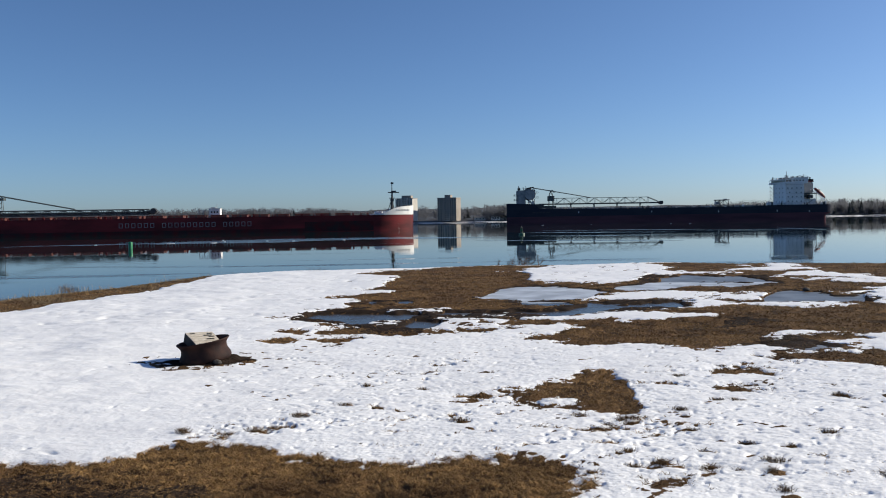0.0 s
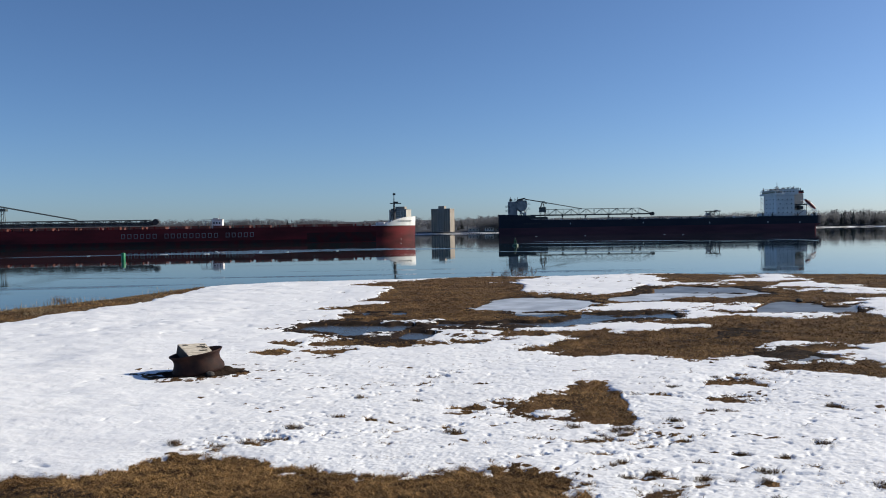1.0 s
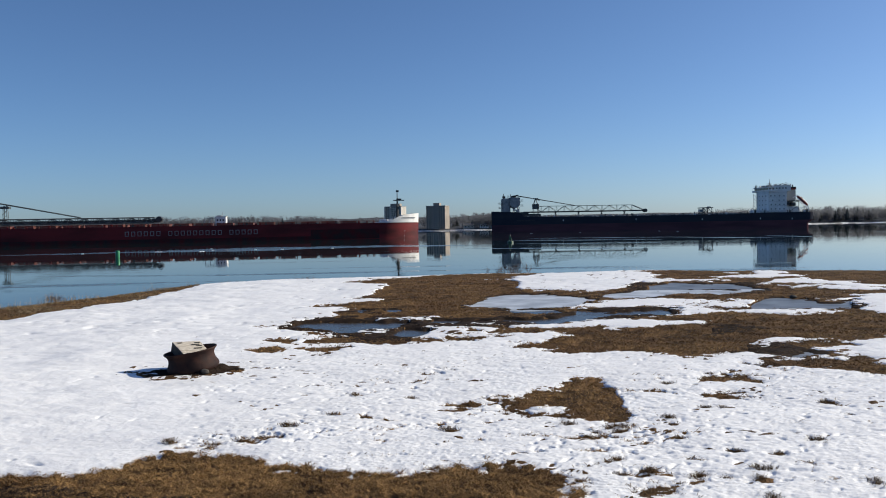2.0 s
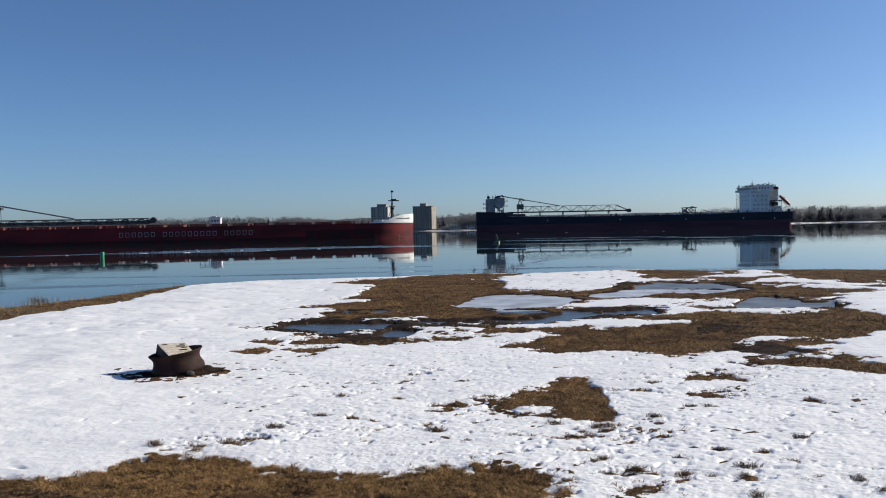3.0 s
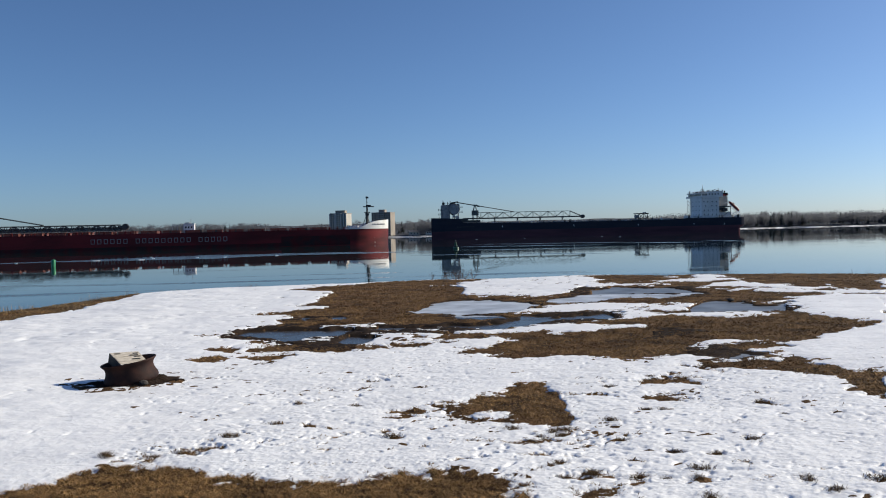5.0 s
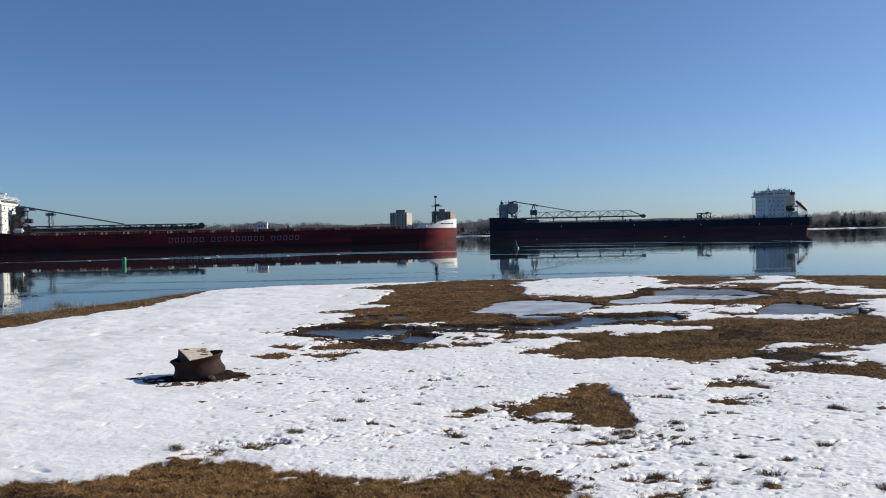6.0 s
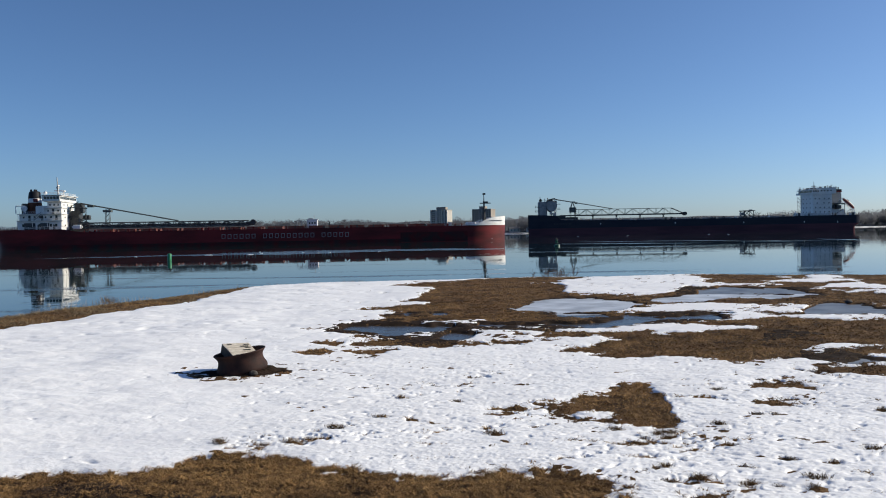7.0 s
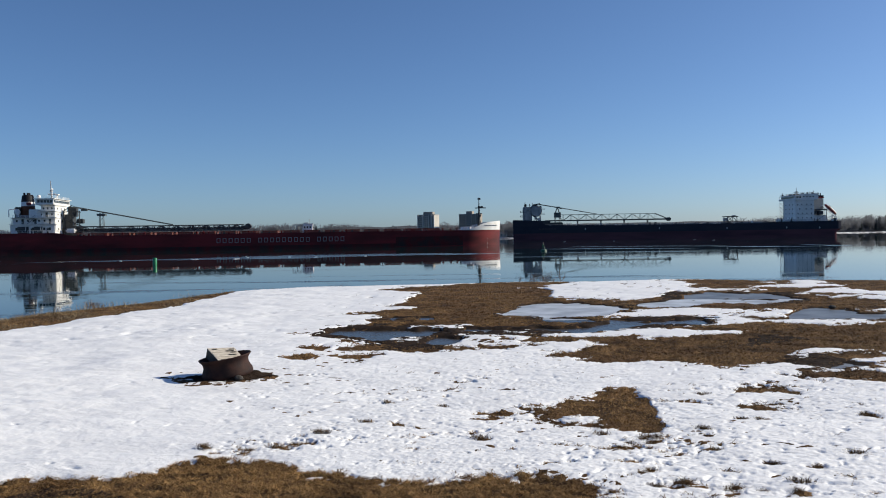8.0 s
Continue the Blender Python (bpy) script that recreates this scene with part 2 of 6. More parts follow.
def mesh_object(name, verts, faces, mat, smooth=False):
    """A mesh object from arrays: verts (n, 3), faces (m, k)."""
    me = bpy.data.meshes.new(name)
    k = faces.shape[1]
    me.vertices.add(len(verts))
    me.vertices.foreach_set("co", np.ascontiguousarray(verts, dtype=np.float32).ravel())
    me.loops.add(faces.size)
    me.loops.foreach_set("vertex_index", np.ascontiguousarray(faces, dtype=np.int32).ravel())
    me.polygons.add(len(faces))
    me.polygons.foreach_set("loop_start", np.arange(0, faces.size, k, dtype=np.int32))
    me.polygons.foreach_set("use_smooth", np.full(len(faces), smooth))
    me.update(calc_edges=True)
    me.validate()
    me.materials.append(mat)
    return new(name, me)


# ---- the lawn: height, snow cover, pools ----
rng = np.random.default_rng(7)
TABLE = rng.random((256, 256))


def value_noise(x, y):
    xi, yi = np.floor(x).astype(int), np.floor(y).astype(int)
    fx, fy = x - xi, y - yi
    fx, fy = fx * fx * (3 - 2 * fx), fy * fy * (3 - 2 * fy)
    a, b = TABLE[xi & 255, yi & 255], TABLE[(xi + 1) & 255, yi & 255]
    c, d = TABLE[xi & 255, (yi + 1) & 255], TABLE[(xi + 1) & 255, (yi + 1) & 255]
    return (a + (b - a) * fx) * (1 - fy) + (c + (d - c) * fx) * fy - 0.5


def fbm(x, y, octaves=4, gain=0.5):
    s, amp = 0.0, 1.0
    for k in range(octaves):
        s = s + amp * value_noise(x * 2 ** k + 17.3 * k, y * 2 ** k + 31.7 * k)
        amp *= gain
    return s


def edge_radius(b):
    """How far the lawn reaches towards the river, by bearing in degrees."""
    r = np.interp(b, [-120, -100, -60, -40, -28, -19, -13.6, 0, 8, 19, 35, 60, 100, 120],
                  [9000, 40, 18, 18.5, 20.8, 24.4, 28.2, 29.7, 30.3, 31.2, 31.5, 34, 60, 9000])
    return r


# patches on the lawn, each by stations along it: bearing in degrees, near and far range in metres
BARE_WEST = [
    ((-3.1, 25.75, 26.17), (-2.3, 24.89, 27.01), (-1, 24.53, 27.56), (0.1, 23.27, 28.03)),
    ((-2.7, 19.77, 20.11), (-2.1, 19.32, 20.53), (-1, 18.7, 21.83)),
    ((-6.7, 18.1, 18.25), (-6.2, 17.88, 18.48), (-4.9, 17.62, 18.59), (-2.9, 17.21, 18.75), (-1.4, 16.64, 19.1)),
    ((-5.3, 16.35, 16.49), (-4.9, 16.05, 16.74), (-4.1, 15.14, 16.92), (-1.4, 14.76, 17.12)),
    ((-7.9, 14.04, 14.21), (-7.4, 13.85, 14.76), (-6.4, 13.65, 15.64), (-5.3, 13.34, 15.61), (-4.1, 13.25, 15.74), (-0.3, 12.85, 15.51)),
    ((-8.2, 12.45, 12.56), (-7.6, 12.32, 12.79), (-7, 12.54, 13.19), (-6.4, 13.03, 13.24)),
    ((-6.3, 12.2, 12.43), (-5.3, 11.97, 12.66), (-4.2, 11.74, 12.87), (-3, 11.82, 12.95), (-1.1, 11.81, 13), (0.9, 11.95, 12.87), (1.7, 12.03, 12.49), (2.8, 12.08, 12.3)),
]
BARE_SMALL = [
    ((-10.4, 11.74, 11.8), (-10.1, 11.44, 11.88), (-9.5, 11.36, 11.78), (-8.7, 11.38, 11.69), (-8.2, 11.57, 11.67)),
    ((-7, 11.56, 11.66), (-6.1, 11.18, 11.66), (-4.9, 11.04, 11.75), (-4.2, 11.12, 11.79), (-3.4, 11.55, 11.94)),
    ((3.4, 12.08, 12.24), (4.4, 12.09, 12.4), (5.6, 12.29, 12.45)),
    ((4.7, 12.87, 13.11), (5.6, 12.62, 13.36), (6.8, 12.54, 13.28), (7.9, 12.7, 13.07), (8.7, 12.76, 13.46), (9.8, 12.89, 13.53), (10.6, 13.02, 13.41)),
]
BARE_BELT = [
    ((-1.4, 15.09, 21.89), (0.1, 12.96, 28.03), (1.3, 13.25, 28.38), (2.9, 13.47, 29.08), (4.9, 13.84, 29.31), (6.4, 13.49, 29.4), (8.7, 12.88, 29.79), (10.6, 13.02, 30.08), (12, 12.92, 30.64), (14.4, 11.61, 30.3), (18.1, 11.66, 30.19)),
    ((8.5, 11.53, 11.64), (9.8, 11.37, 11.97), (10.6, 11.22, 12.29), (11.9, 11.09, 12.86), (12.9, 11.06, 13.23), (14.4, 11.08, 13.68), (16.2, 10.97, 13.9), (18.1, 10.8, 14.11), (20.2, 10.62, 15.91), (20.7, 10.83, 15.95)),
    ((17.4, 10.98, 30.15), (19.5, 10.89, 31.1), (20.8, 10.88, 31.34), (23, 11.1, 31.13), (24.7, 11.16, 30.97)),
    ((23.4, 10.91, 28.96), (26, 10.96, 28.94), (27.4, 11.72, 28.83), (28.8, 12.52, 28.79), (30.7, 12.93, 28.95), (31.4, 13.54, 28.84), (32.7, 14.05, 28.75), (33.6, 14.44, 28.82), (34.6, 15.04, 29.16)),
    ((23.4, 10.27, 10.31), (23.9, 10.21, 10.68), (25.3, 10.13, 10.93), (27.1, 10.23, 11.11), (28.8, 10.19, 11.04), (29.4, 9.93, 11.07), (31.1, 9.95, 10.95), (32, 9.95, 10.78), (32.7, 9.59, 10.59), (33.3, 9.02, 10.44), (34.2, 8.78, 10.3), (34.8, 8.65, 10.24)),
]
BARE_NEAR = [
    ((5.9, 7.8, 7.9), (6.9, 7.42, 8.02), (7.8, 7.26, 8.17), (9, 7.1, 8.29), (10.5, 7.02, 8.61), (11.7, 6.99, 8.94), (12.8, 6.96, 9.07), (13.8, 6.99, 8.89), (14.5, 7.06, 8.51), (15.2, 7.14, 7.56), (15.6, 7.25, 7.32)),
    ((14.9, 8.2, 8.36), (16.2, 8.33, 8.43), (17.5, 8.41, 8.44)),
    ((3.7, 7.61, 7.73), (4.3, 7.6, 7.8), (4.9, 7.68, 7.75)),
    ((20.2, 8.22, 8.38), (21.2, 8.23, 8.58), (23.1, 8.36, 8.5)),
    ((20.7, 9.34, 9.45), (21.6, 9.29, 9.72), (22.3, 9.39, 9.61)),
    ((15.9, 5.15, 5.3), (17, 5.15, 5.42), (18.1, 5.24, 5.47), (18.5, 5.33, 5.43)),
    ((18.9, 5.37, 5.49), (19.8, 5.37, 5.62), (20.7, 5.42, 5.59)),
]
SNOW_FAR = [
    ((-2.7, 27.01, 29.94), (-0.9, 28.12, 30.39), (1, 29, 30.45), (2.9, 29.38, 30.87), (6.8, 29.42, 30.58), (8.8, 29.79, 30.72), (10.7, 30.08, 31.41)),
    ((7.8, 26.34, 26.84), (8.6, 22.2, 27.71), (9.1, 21.56, 27.88), (10.7, 21.07, 30.08), (12.6, 21, 31.05), (13.7, 20.85, 31.2), (14.8, 21.38, 31.02), (15.6, 22.36, 30.35), (16.3, 25.3, 29.32), (17.7, 27.61, 28.17)),
    ((15.9, 25.28, 26.03), (16.8, 23.95, 27.03), (17.7, 24.22, 25.65), (19.5, 24.73, 25.44), (21, 24.91, 25.19)),
    ((23.2, 28.68, 29.58), (24, 28.04, 30.32), (25, 27.65, 30), (25.6, 28.64, 29.21)),
    ((21.5, 25.82, 26.26), (22.3, 26.03, 27.15), (23.4, 25.91, 28.08), (24.7, 26.41, 28.3), (25.7, 26.87, 27.7)),
    ((23.8, 22.97, 23.51), (24.6, 23.92, 25.19), (26, 23.89, 26.1), (27.4, 23.74, 25.61), (28.4, 22.94, 25.01), (29.4, 22.42, 24.18), (30.7, 22.31, 23.52), (31.8, 23.37, 24.01)),
    ((25.7, 22.14, 22.77), (26.7, 22.32, 23.26), (29.4, 21.61, 22.6), (32.7, 21.69, 22.45), (34.8, 22.23, 22.93)),
]
SNOW_MID = [
    ((12.4, 17.44, 17.7), (14, 17.45, 18.16), (14.8, 17.02, 18.41), (16.3, 17.27, 18.66), (18.1, 17.42, 18.59), (19.9, 17.51, 18.49), (21.6, 17.47, 18.44), (22.7, 17.25, 18.35), (23.5, 17.56, 18.15)),
    ((16.3, 15.51, 15.81), (17.7, 15.4, 17.02), (19.5, 15.46, 17.09), (20.6, 15.5, 16.88), (21.6, 16.02, 16.57), (23.4, 16.29, 16.73), (25, 16.38, 16.82), (26.4, 16.01, 16.95)),
    ((26, 16.56, 16.98), (27.1, 16.05, 16.99), (28.1, 16.08, 16.79), (28.8, 16.39, 16.59)),
    ((28.8, 18.31, 19.02), (29.8, 17.4, 20.21), (30.7, 16.65, 20.77), (31.4, 16.1, 20.91), (32.7, 15.72, 21.16), (34.8, 15.53, 21.77)),
    ((3.8, 14.11, 14.36), (6, 13.96, 14.36), (8.3, 13.46, 14.16), (9.9, 13.47, 13.99), (10.6, 13.6, 14.07), (12.5, 13.61, 14.47), (14.4, 13.62, 14.78), (15.5, 13.68, 14.56), (18.1, 13.83, 14.37), (19.5, 14.09, 14.41), (20.6, 14.38, 14.53)),
    ((-0.8, 14.96, 15.12), (0.1, 14.82, 15.2), (1.3, 14.83, 15.24), (2.3, 14.96, 15.15)),
]
SNOW_NEAR = [
    ((-7, 12.2, 12.91), (-6.4, 12.6, 13.17), (-5.7, 12.9, 13.28), (-4.1, 12.99, 13.45), (-2.6, 12.99, 13.66), (-1, 12.94, 13.74), (0, 13.09, 13.29)),
    ((24.4, 12.23, 12.34), (25, 12.28, 12.61), (26, 12.35, 12.87), (26.7, 12.56, 12.74), (27.1, 12.65, 12.71)),
    ((25.9, 10.86, 10.95), (27.1, 11.01, 11.49), (28.1, 11.11, 11.69), (29, 11.44, 11.77)),
    ((28.3, 12.44, 12.68), (29.4, 11.94, 12.84), (30.4, 11.75, 12.92), (31.1, 10.99, 13.15), (32, 10.78, 13.76), (33.3, 10.53, 14.35), (34.8, 10.33, 14.9)),
    ((8.5, 7.39, 7.6), (9.2, 7.32, 7.73), (9.9, 7.37, 7.68), (10.2, 7.47, 7.55)),
]
POOL_WEST = [
    ((-7.3, 14.2, 14.7), (-6.6, 14.04, 14.99), (-4.9, 13.91, 15.03), (-4.1, 13.4, 15.16), (-3, 13.34, 15.18), (-1, 13.54, 14.96), (0.7, 14.34, 14.97)),
    ((-0.4, 12.93, 13.14), (0.3, 12.83, 13.63), (1.3, 12.66, 13.75), (2.1, 13.27, 13.72)),
    ((-2.8, 16.51, 17.09), (-1.4, 16.41, 17.23), (0.2, 16.42, 17.12)),
]
POOL_MID = [
    ((2.3, 14.37, 15.09), (4.8, 14.29, 15.09), (6.8, 14.33, 14.95), (8.7, 14.14, 15.01), (10.6, 14.05, 15.28), (12.5, 14.56, 16.2), (14, 15.2, 16.1)),
    ((7.7, 15.81, 16.92), (9.1, 15.59, 16.89), (10.6, 15.58, 16.53), (11.4, 15.68, 16.2)),
    ((15.2, 15.61, 16.22), (16.3, 15.34, 16.79), (17.7, 15.47, 16.83), (18.2, 15.78, 16.62)),
]
POOL_EAST = [
    ((17, 21.43, 23.23), (18.5, 21.46, 24.37), (20.2, 21.51, 23.95), (22, 21.76, 24.01), (23.5, 21.66, 22.81)),
    ((23.4, 16.85, 17.9), (24.2, 16.79, 19.43), (25, 16.85, 19.78), (26.7, 17.08, 19.18), (28, 17.07, 18.88), (29.2, 17.3, 19.27)),
    ((25.8, 10.97, 11.35), (26.7, 11.11, 11.6), (27.8, 11.33, 11.58)),
]
ICED_POOLS = [
    ((5, 17.37, 17.75), (6, 17.08, 19.42), (6.8, 16.94, 20.02), (8.3, 16.67, 20.38), (10.6, 16.76, 20.4), (11.8, 17.22, 20.04), (12.9, 18.11, 19.25), (13.7, 18.25, 18.8)),
    ((13.9, 19.4, 20.03), (14.8, 19.1, 20.7), (16.3, 19.12, 21.24), (17.4, 19.29, 21.44), (18.8, 20.1, 21.47), (20.6, 20.16, 21.34), (23.4, 20.62, 21.83)),
]
SODDEN = [
    ((23.3, 11.23, 11.95), (24, 10.86, 12.21), (25, 10.83, 12.28), (26, 10.99, 12.19), (26.7, 11.46, 11.94)),
    ((20.9, 12.6, 13.79), (22.3, 12.92, 14.2), (23.7, 13.24, 14.16)),
    ((-8.1, 13.68, 14.48), (-6.4, 13.45, 15.85), (-3.4, 12.27, 15.71), (0.5, 12.02, 15.05), (2.9, 13.4, 14.96), (8.7, 13.59, 15.04), (14, 14.21, 17.03), (18.1, 15.21, 17.29)),
    ((-36, 4.4, 6.3), (-26.2, 4.6, 6.3), (-19.8, 4.5, 5.9), (-14, 4.4, 5.4)),
    ((15.5, 20.44, 26.62), (18.1, 20.49, 25.66), (23.7, 20.9, 24.76)),
]
# thin trodden crust, by ellipses: centre x, y, half-widths across and along
MELTED = [(-1.42, 6.5, 0.3, 0.13), (-1.15, 6.6, 0.2, 0.16), (0.35, 6.9, 0.15, 0.1), (1.95, 6.35, 0.3, 0.12)]
SPECKLED = [(-1.45, 6.45, 0.45, 0.4), (-1.15, 6.2, 0.3, 0.35), (3.10, 7.75, 0.5, 0.35), (3.45, 8.75, 0.4, 0.4), (1.05, 7.7, 0.6, 0.5), (0.6, 7.3, 0.4, 0.4), (1.9, 6.4, 0.6, 0.5), (2.1, 5.2, 0.9, 0.5),
    (-0.3, 8.6, 0.6, 0.7), (3.1, 6.9, 0.5, 0.4), (3.9, 7.7, 0.5, 0.4), (1.4, 6.2, 0.5, 0.4), (-0.6, 6.9, 0.7, 0.6), (0.5, 9.3, 0.8, 0.6), (-1.9, 11.7, 0.4, 0.35), (2.6, 8.6, 0.8, 0.4), (2.9, 5.0, 0.8, 0.5)]


def inside(x, y, ells):
    """Metres inside the nearest of the ellipses (negative: outside)."""
    best = np.full(np.shape(x), -50.0)
    for cx, cy, a, b in ells:
        r = np.sqrt(((x - cx) / a) ** 2 + ((y - cy) / b) ** 2)
        best = np.maximum(best, (1 - r) * min(a, b))
    return best


def within(x, y, patches):
    """Metres inside the nearest of the patches, -1.5 at most outside."""
    shape = np.shape(x)
    x, y = np.ravel(x), np.ravel(y)
    r, b = np.hypot(x, y), np.degrees(np.arctan2(x, y))
    best = np.full(x.shape, -1.5)
    for st in patches:
        bs, near, far = (np.array(c) for c in zip(*st))
        edge = np.degrees(1.5 / near.min())
        k = np.nonzero((b > bs[0] - edge) & (b < bs[-1] + edge) & (r > near.min() - 1.5) & (r < far.max() + 1.5))[0]
        if len(k) == 0:
            continue
        bk, rk = b[k], r[k]
        v = np.minimum(rk - np.interp(bk, bs, near), np.interp(bk, bs, far) - rk)
        off = np.maximum(bs[0] - bk, bk - bs[-1]) * rk * 0.01745
        best[k] = np.maximum(best[k], np.where(off > 0, np.minimum(v, -off), v))
    return best.reshape(shape)


def foot_strip(x, y):
    """Metres inside the bare strip at the walker's feet, negative on the snow before it."""
    r, b = np.hypot(x, y), np.degrees(np.arctan2(x, y))
    far = np.interp(b, [-60, -26.2, -21.4, -18.7, -17.6, -16.3, -13.4, -11.2, -9, -6.7, -5.2, -3.2, -1.3, 1.1, 3.8, 5.4, 6.6, 8.9, 12],
                    [6.6, 6.62, 6.38, 6.3, 6.44, 6.5, 6.45, 6.33, 5.94, 5.77, 5.63, 5.56, 5.57, 5.65, 5.68, 5.59, 5.67, 5.62, 5.6])
    side = (np.interp(r, [3.0, 4.0, 4.83, 5.12, 5.43, 5.6], [4, 8, 10.9, 12.4, 12.9, 12.5]) - b) * r * 0.01745
    return np.maximum(np.minimum(far - r, side), -y)


def rag(x, y):
    return 0.24 * fbm(x * 1.7 + 5, y * 1.3 + 9, 4, 0.66)


def pool_field(x, y):
    """Metres inside a pool, with a ragged rim."""
    return within(x, y, POOL_WEST + POOL_MID + POOL_EAST + ICED_POOLS) + 0.42 * fbm(x * 2.0 + 21, y * 1.6 + 33, 4, 0.55) - 0.06 + 0.42 * np.clip((y - 11) / 5, 0, 1) * fbm(x * 1.5, y * 2.2 + 50, 4, 0.75)


def wet_field(x, y):
    """Metres inside the sodden ground round the pools."""
    soaked = within(x, y, SODDEN) - 0.12 + 0.55 * fbm(x * 2.3 + 31, y * 2.3, 5, 0.65)
    return np.maximum(pool_field(x, y) + 0.12 + 0.35 * fbm(x * 1.6 + 11, y * 1.2, 4), soaked)


# dead tufts that stand through the snow: x, y
TUFT_SPOTS = [(2.93, 4.98), (3.13, 6.03), (3.79, 6.81), (2.65, 5.68), (3.89, 7.28), (2.19, 4.78), (2.08, 5.21), (3.37, 4.89), (2.97, 4.74), (0.38, 6.69), (1.72, 6.48), (1.54, 6.48), (1.68, 6.59), (1.78, 6.59), (2.25, 6.86), (2.85, 7.21), (2.70, 7.22), (2.12, 6.17), (2.39, 5.77), (3.09, 6.02), (2.37, 5.33), (1.48, 5.66), (1.42, 5.34), (2.27, 5.14), (3.84, 7.31), (-1.81, 6.55), (-1.45, 6.5), (-1.25, 6.58), (-1.1, 6.66), (-0.95, 7.0), (-0.6, 7.4), (0.1, 8.1), (-0.45, 8.3), (1.38, 6.77), (1.64, 5.37), (1.89, 5.26), (2.74, 8.38), (3.38, 8.90)]


def specks(x, y):
    """Metres inside the thin crust, negative in the small melt holes trodden through it."""
    d = np.hypot(x, y)
    trod = np.clip((x + 2.5) / 0.8, 0, 1) * np.clip((14.5 - d) / 3, 0, 1)
    near = np.clip(inside(x, y, SPECKLED) / 0.25 + 0.5, 0, 1)
    near = near + 1.5 * np.clip(inside(x, y, MELTED) / 0.15 + 0.5, 0, 1)
    s = fbm(x * 7 + 2, y * 10, 4, 0.72) + 0.5 * fbm(x * 0.7 + 4, y * 0.7, 3)
    return (0.97 - 0.36 * near - s + 2.0 * (1 - trod)) * 0.12


def tuft_holes(x, y):
    """Metres outside the small melt holes round the dead tufts."""
    flat_x, flat_y = np.ravel(x), np.ravel(y)
    best = np.full(flat_x.shape, 0.5)
    for k, (cx, cy) in enumerate(TUFT_SPOTS):
        near = np.nonzero((np.abs(flat_x - cx) < 0.3) & (np.abs(flat_y - cy) < 0.3))[0]
        dx, dy = flat_x[near] - cx, flat_y[near] - cy
        best[near] = np.minimum(best[near], np.hypot(dx / 1.7, dy) - 0.02 - 0.004 * (k % 5) + 0.05 * fbm(flat_x[near] * 14, flat_y[near] * 14, 3, 0.7))
    return best.reshape(np.shape(x))


def snow_cover(x, y):
    """Metres inside the snow cover (negative on bare grass)."""
    d = np.hypot(x, y)
    w = np.clip(d / 12, 0.3, 1.3)
    wx = x + 0.3 * w * fbm(x * 1.3, y * 1.3 + 40, 5)
    wy = y + 0.3 * w * fbm(x * 1.3 + 80, y * 1.3, 5)
    v = np.minimum(1.0, -within(wx, wy, BARE_WEST + BARE_SMALL + BARE_BELT + BARE_NEAR))
    v = np.minimum(v, -foot_strip(x, y + 0.25 * rag(x * 1.2, y * 1.2)))
    v = np.maximum(v, within(wx, wy, SNOW_FAR + SNOW_MID + SNOW_NEAR) + 0.02)
    v = np.minimum(v, -pool_field(x, y) - 0.05)
    v = np.minimum(v, np.hypot((x + 2.42) / 1.75, y - 9.86) - 0.26 + 0.2 * rag(x * 2, y * 2))
    b = np.degrees(np.arctan2(x, y))
    strip = np.interp(b, [-60, -28, -19, -15.5, -13.5, -11.5, -6, 20, 24.5, 26, 90], [4.4, 3.9, 4.0, 3.7, 2.6, 0.7, 0.0, -0.3, 0.2, 3.6, 4.0])
    v = np.minimum(v, (edge_radius(b) - strip - d) * 0.6)
    # trodden bare round the viewer's feet and over the slope behind
    bay = 0.9 * fbm(x * 0.55 + 21, y * 0.55 + 5, 5, 0.7)
    v = np.minimum(v, np.where(d < 4.0, d - 2.6 + 0.7 * np.clip(bay, -0.9, 0.9), 9.0))
    v = np.minimum(v, np.where((b > 44) & (b < 180), y - 0.45 * x + np.clip(d / 3, 0.4, 3) * bay, 9.0))
    v = v + 0.5 * np.clip((d - 12) / 7, 0, 1) * np.clip((x + 2.5) / 2, 0, 1) * fbm(x * 1.1 + 7, y * 1.9, 5, 0.8)
    v = v + rag(x, y) * np.clip(d / 10, 0.3, 1.9) + 0.2 * np.clip((x + 2.2) / 1.8, 0.1, 1) * fbm(x * 4.3 + 3, y * 6.3, 5, 0.78) * np.clip(d / 8, 0.7, 1.5)
    return v


def snow_field(x, y):
    """Metres inside the snow, holes and all (negative on bare grass)."""
    return np.minimum(snow_cover(x, y), specks(x, y))


def lawn_height(x, y, rough=1.0):
    d = np.hypot(x, y)
    b = np.degrees(np.arctan2(x, y))
    e = d - edge_radius(b)
    z = 0.05 * fbm(x * 0.35, y * 0.35, 3) + rough * np.clip((d - 2.6) / 1.4, 0.05, 1) * np.clip((85 - np.abs(b)) / 15, 0.05, 1) * (0.022 * fbm(x * 4.3, y * 4.3, 4, 0.6) + 0.022 * fbm(x * 15, y * 15, 3, 0.6))
    z = z * np.clip((60 - d) / 30, 0.2, 1)
    pool = pool_field(x, y)
    z = np.where(pool > -0.35, z * np.clip(-pool / 0.35, 0, 1), z)
    z = z - np.clip(pool * 0.22 + 0.028, 0.0, 0.08)
    drop = 0.42 * np.log1p(np.exp(np.clip(e * 2.2, -30, 30))) / 2.2 * 1.0
    drop = np.where(e > 12, 0.42 * e, drop)
    return np.maximum(z - drop, -6.0)


def grid_faces(rows, cols):
    i = np.arange(rows * cols).reshape(rows, cols)
    return np.stack([i[:-1, :-1], i[:-1, 1:], i[1:, 1:], i[1:, :-1]], -1).reshape(-1, 4)


